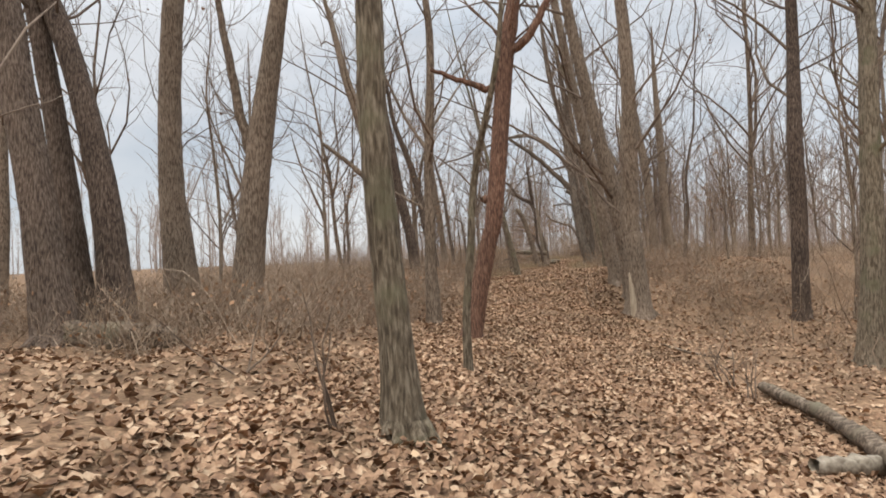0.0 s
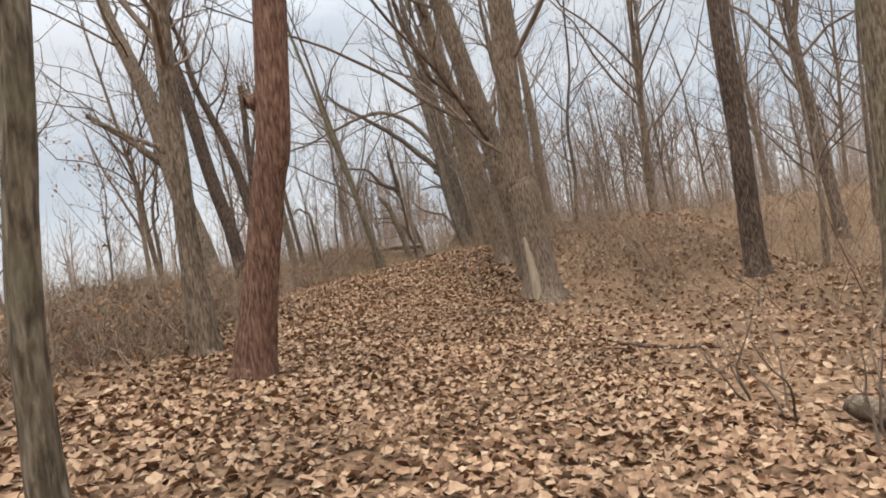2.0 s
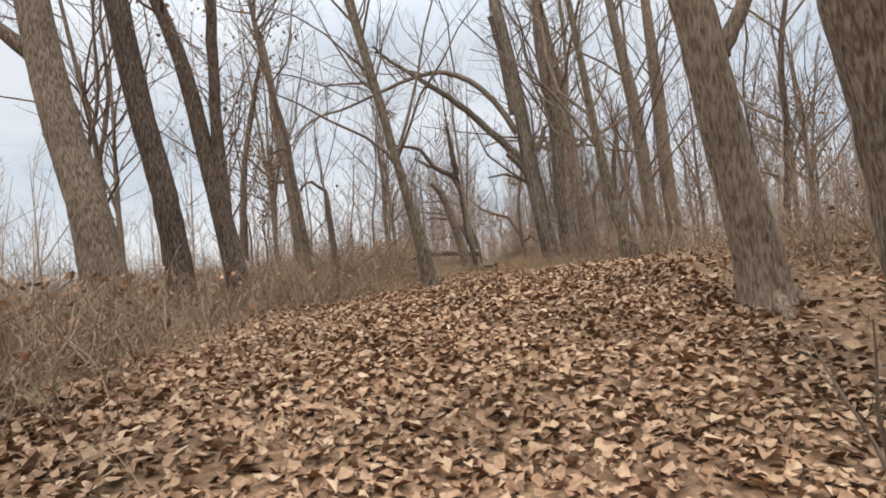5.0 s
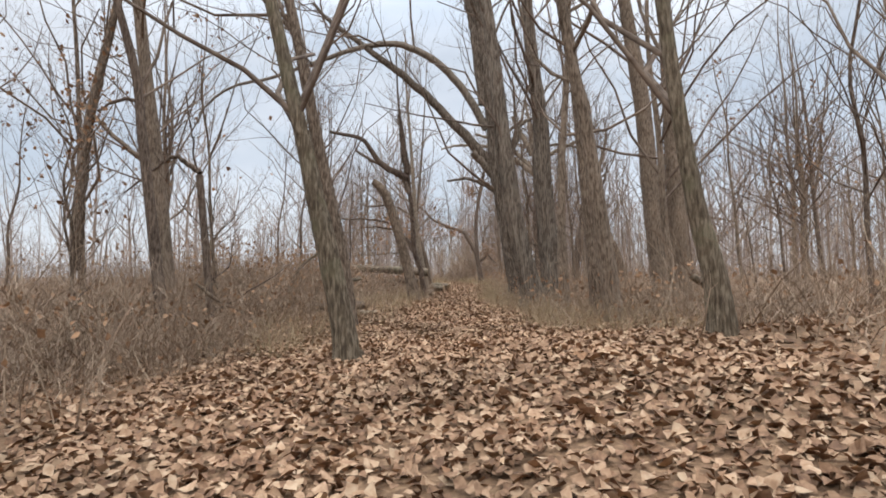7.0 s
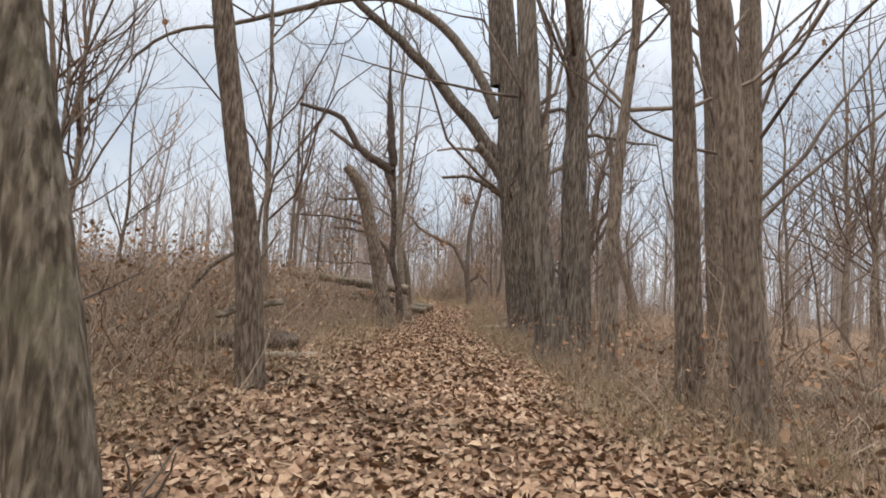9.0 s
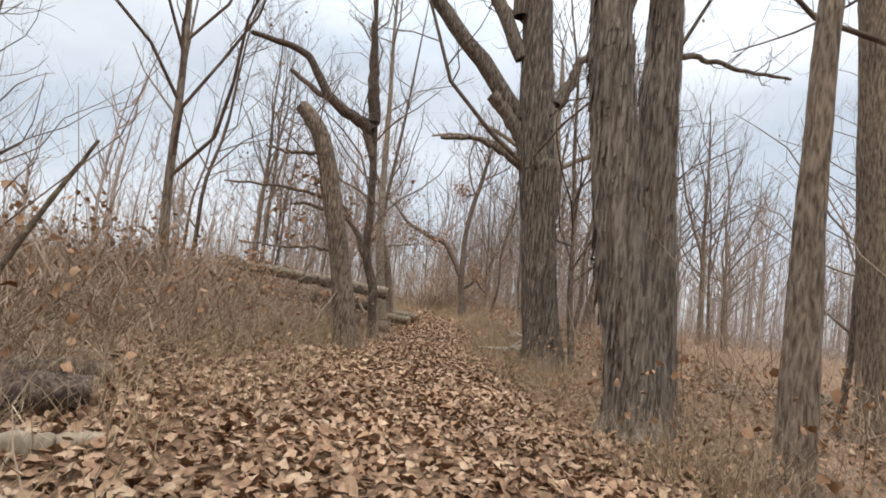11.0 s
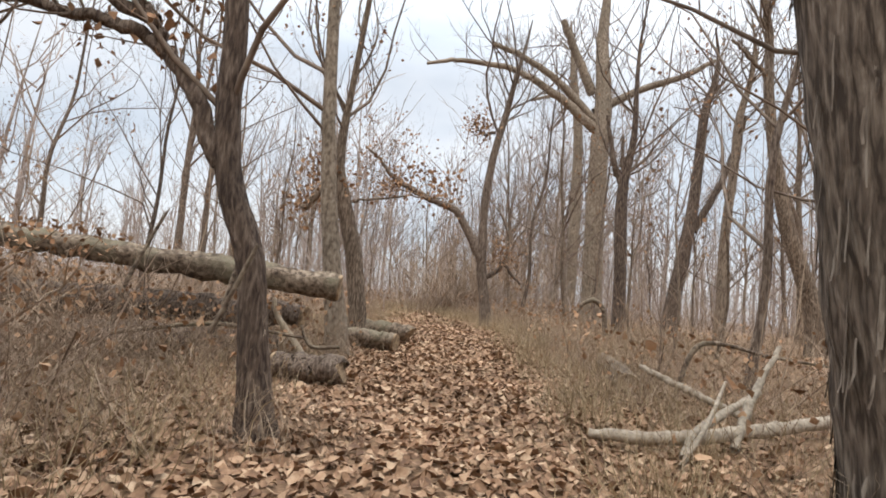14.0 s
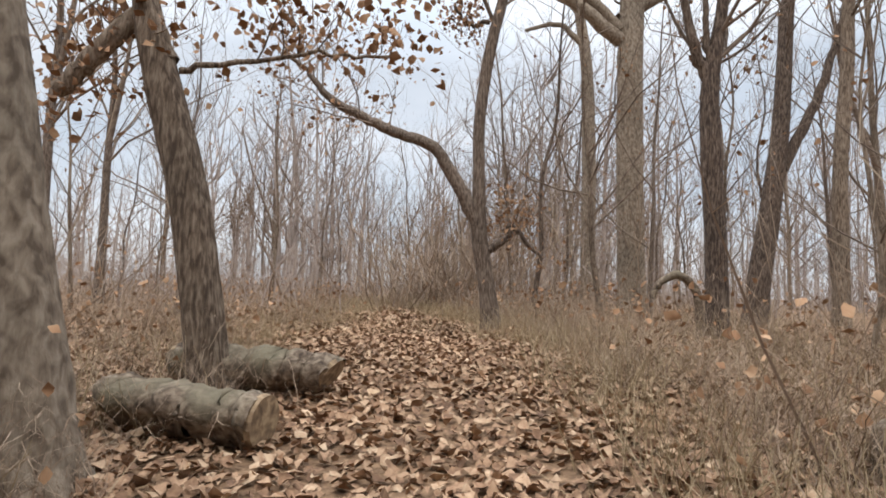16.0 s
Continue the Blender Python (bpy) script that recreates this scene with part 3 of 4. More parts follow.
bare_tree("broken-topped tree leaning off the trail", BARK, [(-0.82, 34.75, -0.30, 0.184), (-0.86, 34.75, 0.07, 0.164), (-1.11, 34.75, 1.16, 0.132), (-1.33, 34.75, 1.97, 0.133), (-1.57, 34.75, 2.74, 0.125), (-1.79, 34.75, 3.10, 0.113), (-1.98, 34.75, 3.27, 0.092)],
          [[(-1.37, 34.75, 2.11, 0.048), (-1.53, 34.75, 2.17, 0.033), (-1.68, 34.75, 2.23, 0.021)],
           [(-1.61, 34.75, 2.62, 0.036), (-1.92, 34.75, 2.56, 0.031), (-2.20, 34.75, 2.56, 0.024), (-2.37, 34.75, 2.60, 0.016)],
           [(-1.12, 34.75, 1.17, 0.028), (-1.42, 34.75, 1.21, 0.021), (-1.96, 34.75, 1.16, 0.016), (-2.58, 34.75, 1.17, 0.011)]], top=0.0, dens=0.5, seed=30, leaves=50)
bare_tree("forked dark tree beside the trail", BARK_DARK, [(-0.50, 37.55, -0.37, 0.114), (-0.54, 37.55, -0.00, 0.102), (-0.60, 37.55, 0.45, 0.086), (-0.66, 37.55, 0.81, 0.090), (-0.82, 37.55, 1.23, 0.081), (-0.88, 37.55, 1.71, 0.078), (-0.90, 37.55, 2.34, 0.076)],
          [[(-0.88, 37.55, 1.33, 0.064), (-1.11, 37.55, 1.75, 0.054), (-1.31, 37.55, 2.01, 0.047), (-1.63, 37.55, 2.11, 0.040), (-2.06, 37.55, 2.19, 0.033), (-2.44, 37.55, 2.17, 0.020)],
           [(-1.29, 37.55, 1.99, 0.037), (-1.36, 37.55, 2.14, 0.030), (-1.46, 37.55, 2.30, 0.024)],
           [(-1.00, 37.55, 3.28, 0.083), (-1.23, 37.55, 3.87, 0.083), (-1.65, 37.55, 4.15, 0.068), (-2.21, 37.55, 4.41, 0.057), (-2.82, 37.55, 4.77, 0.038)],
           [(-1.09, 37.55, 3.80, 0.133), (-1.96, 37.55, 4.33, 0.100), (-2.58, 37.55, 5.13, 0.075), (-3.67, 37.55, 5.39, 0.050)],
           [(-1.07, 37.55, 3.97, 0.133), (-1.22, 37.55, 5.14, 0.100), (-1.33, 37.55, 6.02, 0.050)],
           [(-1.35, 37.55, 2.15, 0.045), (-2.01, 37.55, 2.39, 0.033), (-2.82, 37.55, 2.45, 0.026), (-3.73, 37.55, 2.42, 0.018)]], top=9.0, dens=1.0, seed=31, leaves=60)
bare_tree("pale grey tree beside cut logs", BARK_PALE, [(-0.41, 41.60, -0.38, 0.158), (-0.46, 41.60, 0.15, 0.141), (-0.58, 41.60, 0.88, 0.120), (-0.72, 41.60, 1.80, 0.102), (-0.79, 41.60, 2.52, 0.099), (-0.84, 41.60, 3.00, 0.090)],
          [], top=11.0, dens=1.0, seed=32)
bare_tree("bare tree with a leafy low bough", BARK, [(-0.22, 43.20, -0.39, 0.150), (-0.28, 43.20, 0.14, 0.134), (-0.45, 43.20, 1.17, 0.129), (-0.67, 43.20, 1.97, 0.118), (-0.81, 43.20, 2.59, 0.081), (-0.78, 43.20, 3.30, 0.063), (-0.73, 43.20, 3.82, 0.051)],
          [[(-0.62, 43.20, 2.07, 0.064), (-0.82, 43.20, 2.37, 0.064), (-1.15, 43.20, 2.00, 0.063), (-1.31, 43.20, 1.84, 0.055)],
           [(-0.55, 43.20, 2.02, 0.023), (-0.19, 43.20, 2.10, 0.017), (0.33, 43.20, 2.19, 0.013), (0.83, 43.20, 2.21, 0.010)]], top=10.0, dens=1.0, seed=33, leaves=260)
bare_tree("crooked dark tree forking over the trail", BARK_DARK, [(2.50, 47.90, -0.28, 0.150), (2.49, 47.90, -0.13, 0.134), (2.37, 47.90, 0.75, 0.118), (2.25, 47.90, 1.46, 0.118), (2.23, 47.90, 2.19, 0.094), (2.21, 47.90, 3.14, 0.086), (2.35, 47.90, 4.29, 0.087), (2.55, 47.90, 5.20, 0.079)],
          [[(2.22, 47.90, 1.59, 0.110), (1.82, 47.90, 2.32, 0.102), (1.51, 47.90, 2.74, 0.093), (0.95, 47.90, 2.93, 0.084), (0.44, 47.90, 3.14, 0.076), (-0.07, 47.90, 3.43, 0.059), (-0.37, 47.90, 3.76, 0.038), (-0.75, 47.90, 4.07, 0.025)],
           [(2.33, 47.90, 4.74, 0.039), (2.01, 47.90, 4.67, 0.030), (1.79, 47.90, 4.96, 0.022)],
           [(2.32, 47.90, 1.17, 0.059), (2.70, 47.90, 1.44, 0.051), (2.74, 47.90, 1.61, 0.038), (3.22, 47.90, 1.11, 0.026)]], top=7.0, dens=1.0, seed=34, leaves=330)
bare_tree("smooth grey tree with spreading limbs", BARK_PALE, [(6.36, 51.80, -0.35, 0.351), (6.33, 51.80, 0.90, 0.313), (6.27, 51.80, 3.44, 0.305), (6.26, 51.80, 5.77, 0.295), (6.29, 51.80, 7.37, 0.272)],
          [[(6.06, 51.80, 6.38, 0.182), (4.69, 51.80, 7.34, 0.132), (3.65, 51.80, 7.88, 0.107), (2.64, 51.80, 8.06, 0.090), (1.48, 51.80, 8.05, 0.073), (0.60, 51.80, 7.84, 0.049)],
           [(6.02, 51.80, 6.62, 0.149), (4.84, 51.80, 7.70, 0.116), (3.62, 51.80, 8.42, 0.091), (2.60, 51.80, 8.73, 0.074)],
           [(6.01, 51.80, 6.88, 0.149), (7.41, 51.80, 7.76, 0.117), (8.79, 51.80, 8.37, 0.093), (9.92, 51.80, 9.07, 0.068)],
           [(5.91, 51.80, 7.47, 0.166), (5.20, 51.80, 8.94, 0.133), (4.81, 51.80, 9.76, 0.109)]], top=13.0, dens=1.0, seed=35)
bare_tree("dark tree forking into two upright stems", BARK_DARK, [(5.07, 46.30, -0.26, 0.160), (5.06, 46.30, 0.38, 0.143), (5.03, 46.30, 1.53, 0.130), (4.97, 46.30, 2.70, 0.131), (4.98, 46.30, 3.45, 0.110), (5.15, 46.30, 4.52, 0.067)],
          [[(4.98, 46.30, 3.37, 0.081), (4.75, 46.30, 3.88, 0.062), (4.61, 46.30, 4.48, 0.048), (4.53, 46.30, 4.93, 0.033)],
           [(4.98, 46.30, 3.45, 0.059), (4.92, 46.30, 4.04, 0.044), (4.90, 46.30, 4.50, 0.037)]], top=8.0, dens=1.0, seed=36)
bare_tree("leaning tree with a forked bough", BARK_DARK, [(7.65, 49.50, -0.29, 0.223), (7.80, 49.50, 1.03, 0.199), (8.04, 49.50, 2.41, 0.180), (8.25, 49.50, 3.94, 0.150), (8.43, 49.50, 6.39, 0.120)],
          [[(8.27, 49.50, 3.07, 0.107), (8.92, 49.50, 4.31, 0.087), (9.41, 49.50, 5.56, 0.066), (9.64, 49.50, 6.49, 0.050)]], top=9.0, dens=1.0, seed=37)
bare_tree("slim bare tree in the thicket", BARK, [(8.59, 48.50, -0.29, 0.150), (8.60, 48.50, 0.75, 0.134), (8.62, 48.50, 2.88, 0.117), (8.78, 48.50, 4.69, 0.109), (8.84, 48.50, 5.92, 0.100)],
          [], top=9.0, dens=1.0, seed=38)
bare_tree("slender pale tree in the thicket", BARK_PALE, [(7.36, 57.50, -0.21, 0.263), (7.36, 57.50, 0.99, 0.235), (7.35, 57.50, 5.01, 0.220), (7.24, 57.50, 8.01, 0.185), (6.90, 57.50, 10.28, 0.149)],
          [[(7.07, 57.50, 8.76, 0.111), (6.30, 57.50, 9.37, 0.083), (5.17, 57.50, 9.09, 0.055)]], top=9.0, dens=1.0, seed=39)
bare_tree("curving bare tree in the thicket", BARK, [(8.98, 45.50, -0.26, 0.197), (8.82, 45.50, 1.12, 0.176), (8.24, 45.50, 2.64, 0.146), (7.87, 45.50, 4.20, 0.116), (7.68, 45.50, 5.59, 0.095), (7.65, 45.50, 6.69, 0.085)],
          [[(7.73, 45.50, 5.82, 0.053), (7.27, 45.50, 6.21, 0.042), (6.81, 45.50, 6.60, 0.032)]], top=8.0, dens=1.0, seed=40)
bare_tree("straight tree in the thicket beyond the logs", BARK, [(2.22, 27.20, -0.27, 0.136), (2.15, 27.20, 0.64, 0.121), (2.04, 27.20, 2.01, 0.108), (1.93, 27.20, 3.32, 0.094), (1.80, 27.20, 4.43, 0.088)],
          [], top=12.0, dens=1.0, seed=41)
bare_tree("slim straight tree in the brush", BARK, [(2.08, 26.00, -0.24, 0.134), (1.98, 26.00, 0.66, 0.120), (1.83, 26.00, 1.80, 0.103), (1.67, 26.00, 2.90, 0.091), (1.49, 26.00, 3.82, 0.080)],
          [], top=12.0, dens=1.0, seed=42)


# ---- the woods around: young trees, copied ----
def young_tree(seed, height, radius, leaves):
    rng = np.random.default_rng(seed)
    root = thing("young_tree", 0, 0, 0, "slender bare young tree in the woods", "tree", "young trees of the woods")
    n = 7
    lean = rng.normal(0, .05, 2) + [-.05, 0]
    pts = [np.array([lean[0] * z + rng.normal(0, .05) * (z > 0), lean[1] * z + rng.normal(0, .05) * (z > 0), z, radius * (1 - .88 * z / height)]) for z in np.linspace(0, height, n)]
    line = resample(pts, 18)
    line[:, 3] *= 1 + .4 * np.exp(-line[:, 2] / .2)
    line[0, 2] = -.2
    t = Tubes()
    t.add(line, 8, .05, rng)
    part("trunk", t.mesh("trunk", BARK if seed % 3 else BARK_DARK), root)
    tw = Tubes()
    if seed % 2:
        i = int(rng.integers(5, 9))
        f = wander(line[i, :3], (rng.uniform(-.5, .5), rng.uniform(-.4, .4), 1), height * .55, line[i, 3] * .8, rng, 7, .3, .12)
        tw.add(f, 6)
        grow(tw, f, rng, 2, 6, 1, .3)
    grow(tw, line, rng, 3, 19, .9, .2)
    tagged(part("crown", tw.mesh("crown", TWIG), root, "fine bare twigs"), kind="stuff")
    if leaves:
        v, _ = tw.arrays()
        pick = v[rng.choice(len(v), leaves)] + rng.normal(0, .04, (leaves, 3))
        lv, lf = leaf_quads(pick, .05, rng, 1.0)
        tagged(part("foliage", fast_mesh("foliage", lv, lf, DRYLEAF), root, "brown leaves still clinging"), kind="stuff")
    return root


rng = np.random.default_rng(11)
kinds = [young_tree(100 + i, h, r, l) for i, (h, r, l) in enumerate(
    [(9, .07, 0), (11, .1, 0), (7, .045, 0), (5, .03, 120), (10, .085, 0), (12, .13, 0), (6, .04, 0), (4, .028, 160), (8, .06, 60), (13, .16, 0)])]
spots = []
for i in range(4000):
    if len(spots) > 180:
        break
    y = rng.uniform(4, 85)
    x = float(np.interp(y, FY, FX)) + rng.choice([-1, 1], p=[.36, .64]) * (trail_half(y) + 1.2 + rng.gamma(1.6, 5.0))
    dx = float(across(x, y))
    if abs(x) > 42 or (dx < 0 and abs(dx) > 10 and rng.random() < .6) or (y < 22 and -5.2 < dx < 5.5) or (20 < y < 34 and -3.5 < dx < 3):
        continue
    if min([1e9] + [(x - a) ** 2 + (y - b) ** 2 for a, b in spots]) < .7:
        continue
    spots.append((x, y))
for i, (x, y) in enumerate(spots):
    near = abs(float(across(x, y))) < 7
    k = kinds[int(rng.choice([2, 3, 6, 7, 8, 0]))] if near else kinds[int(rng.integers(len(kinds)))]
    m = pose(x, y, float(ground_z(x, y)) - .03, 0, 0, rng.uniform(-40, 40)) @ Matrix.Scale(rng.uniform(.8, 1.25), 4)
    c = copy_thing(k, m)
    c.scale = [m.to_scale()[0]] * 3
for k in kinds:
    x, y = 14 + rng.uniform(0, 14), 40 + rng.uniform(0, 25)
    k.location = (x, y, float(ground_z(x, y)) - .03)

# far woods, past counting
rng = np.random.default_rng(12)
far = Tubes()
for i in range(1500):
    a, d = rng.uniform(-1.5, 1.5), rng.uniform(45, 130)
    x, y = 3 + d * np.sin(a), 20 + d * np.cos(a)
    if y < 20 or (abs(across(x, y)) < 1.6 and y < 100) or (x < -12 and rng.random() < .7):
        continue
    h, z = rng.uniform(6, 14), float(ground_z(x, y))
    r = rng.uniform(.04, .16)
    l = np.array([(x, y, z - .2, r), (x + rng.normal(0, .15), y, z + h * .4, r * .7), (x + rng.normal(0, .5), y, z + h, .015)])
    far.add(resample(l, 6), 5)
    for k in range(13):
        f = rng.uniform(.1, .98)
        b = wander((x, y, z + h * f), (rng.normal(), rng.normal() * .5, rng.uniform(.6, 1.6)), h * rng.uniform(.15, .4), r * .35, rng, 4, .2, .2)
        far.add(b, 2)
        for kk in range(4):
            far.add(wander(b[int(rng.integers(1, 4)), :3], (rng.normal(), rng.normal(), 1), h * rng.uniform(.06, .15), .013, rng, 3, .1, .3), 2)
# the haziness of these woods comes from their pale colour alone
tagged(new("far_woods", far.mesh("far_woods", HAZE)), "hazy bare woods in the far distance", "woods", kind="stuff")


# ---- undergrowth ----
def clump(seed, stems, height, spread, lean, thick):
    rng = np.random.default_rng(seed)
    t = Tubes()
    for i in range(stems):
        b = (rng.normal(0, spread), rng.normal(0, spread), -.03)
        l = wander(b, (rng.normal(0, lean), rng.normal(0, lean), 1), height * rng.uniform(.45, 1.15), thick * rng.uniform(.6, 1.4), rng, 4, -.2 if lean > .5 else .1, .22)
        t.add(l, 3 if thick > .006 else 2)
        for k in range(int(rng.integers(1, 4)) if height > .6 else 0):
            t.add(wander(l[int(rng.integers(1, 4)), :3], rng.normal(size=3) + [0, 0, .5], height * .3, thick * .6, rng, 3, 0, .3), 2)
    return t.arrays()


def scatter(name, clumps, spots, mat, label, category, seed, lo=.7, hi=1.3):
    """Clumps laid over many spots, as one mesh."""
    rng = np.random.default_rng(seed)
    V, Fs, n = [], [], 0
    for x, y in spots:
        v, f = clumps[int(rng.integers(len(clumps)))]
        a, s = rng.uniform(0, 6.28), rng.uniform(lo, hi)
        w = v * s
        c, q = np.cos(a), np.sin(a)
        w = np.stack([w[:, 0] * c - w[:, 1] * q, w[:, 0] * q + w[:, 1] * c, w[:, 2]], -1)
        w[:, :2] += (x, y)
        w[:, 2] += ground_z(x, y)
        V.append(w)
        Fs.append(f + n)
        n += len(v)
    return tagged(new(name, fast_mesh(name, np.vstack(V), np.vstack(Fs), mat)), label, category, kind="stuff")


def side_spots(seed, count, y0, y1, gap, reach, left=.5, shape=1.3):
    rng = np.random.default_rng(seed)
    y = rng.uniform(y0, y1, count)
    s = np.where(rng.random(count) < left, -1, 1)
    d = trail_half(y) + gap + rng.gamma(shape, reach, count)
    return np.c_[np.interp(y, FY, FX) + s * d, y]


def twiggy(seed, stems, height, spread, lean, thick):
    """A fine-branched bush: crooked stems that fork into many thin twigs."""
    rng = np.random.default_rng(seed)
    t = Tubes()
    for i in range(stems):
        b = (rng.normal(0, spread), rng.normal(0, spread), -.04)
        l = wander(b, (rng.normal(0, lean), rng.normal(0, lean), 1), height * rng.uniform(.4, 1.15), thick * rng.uniform(.7, 1.5), rng, 5, .05, .28)
        t.add(l, 3 if thick > .005 else 2)
        for k in range(int(rng.integers(3, 7))):
            q = l[int(rng.integers(1, 6)), :3]
            c = wander(q, rng.normal(size=3) + [0, 0, .45], height * rng.uniform(.15, .4), thick * .55, rng, 3, 0, .4)
            t.add(c, 2)
            for m in range(2):
                t.add(wander(c[int(rng.integers(1, 4)), :3], rng.normal(size=3) + [0, 0, .3], height * rng.uniform(.06, .18), thick * .4, rng, 2, 0, .4), 2)
    return t.arrays()


brush_clumps = [twiggy(200 + i, 15, .95, .3, .5, .0042) for i in range(6)]
bramble_clumps = [twiggy(220 + i, 15, 1.0, .42, .95, .004) for i in range(6)]
tall_clumps = [twiggy(250 + i, 9, 1.0, .3, .35, .0036) for i in range(5)]
grass_clumps = [clump(240 + i, 26, .42, .17, .45, .0026) for i in range(5)]
brush_spots = side_spots(31, 760, 25, 60, .25, 1.5)
scatter("brush", brush_clumps, brush_spots, BRUSH, "dense dry brown brush along the trail", "brush", 31, .4, .85)
field_spots = side_spots(32, 420, 13, 28, .7, 1.7, .72)
scatter("brush_by_field", brush_clumps, field_spots, BRUSH, "dry brown brush at the field edge", "brush", 32, .6, 1.35)
bramble_spots = side_spots(33, 380, 8, 46, 1.0, 1.7, .8)
scatter("brambles", bramble_clumps, bramble_spots, BRUSH, "tangled arching brambles with dry leaves", "brambles", 33)
scatter("far_brush", tall_clumps, side_spots(34, 620, 8, 80, 2.6, 4.2, .5), BRUSH, "dry brush under the trees", "brush", 34, .8, 1.9)
rng = np.random.default_rng(37)
thicket = np.array([(x, y) for x, y in zip(rng.uniform(-11, -3.0, 420), rng.uniform(6.5, 19, 420)) if x < -3.1 - .5 * (y < 9)])
scatter("thicket", bramble_clumps, thicket, BRUSH, "tangled bare thicket beside the leaning trees", "thicket", 37, .75, 1.6)
mound = np.array([(x, y) for x, y in zip(rng.normal(-4.8, 1.4, 250), rng.uniform(29.5, 42, 250)) if x < -2.2])
scatter("bramble_mound", bramble_clumps, mound, BRUSH, "rounded mound of brown brambles and dead limbs", "brambles", 38, 1.0, 1.75)
bank = np.c_[rng.normal(-3.7, .55, 75), rng.uniform(11.3, 17.5, 75)]
scatter("bank_brush", brush_clumps, bank, BRUSH, "dark dense brush on the bank with withered leaves", "brush", 46, .7, 1.15)
pile = np.c_[rng.uniform(-5, -.6, 130), rng.uniform(40.0, 41.8, 130)]
front = np.c_[rng.uniform(-5, -.85, 70), rng.uniform(39.75, 40.3, 70)]
pile = np.vstack([pile, front])
scatter("brush_pile", bramble_clumps, pile, BRUSH, "pile of dead brush under the fallen trunk", "brush pile", 40, .45, .85)
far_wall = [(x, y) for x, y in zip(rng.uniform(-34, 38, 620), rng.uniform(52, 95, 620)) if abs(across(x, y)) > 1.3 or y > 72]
# far brush takes the pale colour too, so its haze is painted on
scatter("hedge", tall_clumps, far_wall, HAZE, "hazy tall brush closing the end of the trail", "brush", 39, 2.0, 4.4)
scatter("dry_grass", grass_clumps, side_spots(35, 1000, 24, 62, -.15, .7), STRAW, "pale dry grass at the trail edge", "grass", 35)
scatter("thin_saplings", [clump(260 + i, 4, 2.6, .5, .15, .006) for i in range(5)], side_spots(36, 300, 12, 66, 1.4, 2.6, .45), BRUSH, "thin bare saplings in the thicket", "saplings", 36)

brng = np.random.default_rng(43)
belt = np.c_[brng.uniform(-15, -3.6, 330), brng.uniform(14, 34, 330)]
scatter("field_hedge", brush_clumps, belt, BRUSH, "dense brown hedge of brush along the field", "brush", 43, .8, 1.5)
slope = np.c_[brng.uniform(4.5, 20, 300), brng.uniform(12, 34, 300)]
scatter("slope_brush", tall_clumps, slope, BRUSH, "thin brown brush under the trees on the slope", "brush", 45, .7, 1.5)
gy_right = brng.uniform(38.5, 54, 420)
verge = np.c_[np.interp(gy_right, FY, FX) + 1.25 + brng.gamma(1.6, 1.3, 420), gy_right]
scatter("verge_brush", brush_clumps, verge[:230], BRUSH, "low dense brown brush beside the trail's far stretch", "brush", 49, .35, .7)
scatter("verge_grass", grass_clumps, verge[120:], STRAW, "dry straw-coloured grass among low brush", "grass", 50, .7, 1.3)
end_bush = np.c_[brng.normal(2.9, .65, 60), brng.uniform(54, 62, 60)]
scatter("end_thicket", tall_clumps, end_bush, BRUSH, "tall reddish brown thicket at the end of the trail", "thicket", 47, 2.6, 4.2)
feet = [(1.85, 30.8), (2.65, 32.3), (2.43, 36.2), (-.82, 34.75), (-.5, 37.55), (-.41, 41.6), (-.22, 43.2), (2.19, 29.4)]
sprouts = np.array([(x + brng.normal(0, .2), y + brng.normal(0, .16) - .1) for x, y in feet for k in range(7)])
scatter("sprouts", brush_clumps, sprouts, BRUSH, "fine dry sprouts round the feet of the trunks", "sprouts", 48, .35, .75)
end_spots = np.c_[np.interp(np.linspace(46.5, 66, 230), FY, FX) + brng.normal(0, 1.3, 230), np.linspace(46.5, 66, 230)]
scatter("trail_end_grass", grass_clumps, end_spots, STRAW, "pale dry grass closing over the trail", "grass", 44, .4, .95)

# ---- fallen leaves ----
rng = np.random.default_rng(41)


def litter(name, count, y0, y1, inner, outer, size, label, lift=.012):
    y = rng.uniform(y0, y1, count)
    d = rng.uniform(-1, 1, count)
    x = np.interp(y, FY, FX) + np.sign(d) * (inner + np.abs(d) * (outer - inner))
    p = np.stack([x, y, ground_z(x, y) + rng.uniform(.0, 1, count) ** 2 * .035 + lift], -1)
    v, f = leaf_quads(p, size, rng, .38)
    return tagged(new(name, fast_mesh(name, v, f, LEAF)), label, "leaves", kind="stuff")


litter("fallen_leaves", 138000, -3, 52, 0, 2.4, .050, "thick carpet of curled brown fallen leaves")
litter("fallen_leaves_aside", 60000, -3, 50, 2.2, 7.5, .062, "fallen brown leaves under the trees")


hung = np.vstack([brush_spots, field_spots, bramble_spots, thicket, bank, bank, mound, mound, mound, pile])
hung = hung[rng.integers(0, len(hung), 17000)] + rng.normal(0, .32, (17000, 2))
hung = np.c_[hung, ground_z(hung[:, 0], hung[:, 1]) + rng.uniform(.05, .95, 17000) * np.where((hung[:, 0] < -2.5) & (hung[:, 1] > 28), 1.4, .8)]
hv, hf = leaf_quads(hung, .045, rng, 1.0)
tagged(new("leaves_in_brush", fast_mesh("leaves_in_brush", hv, hf, DRYLEAF)), "dry leaves caught in the brush and brambles", "leaves", kind="stuff")


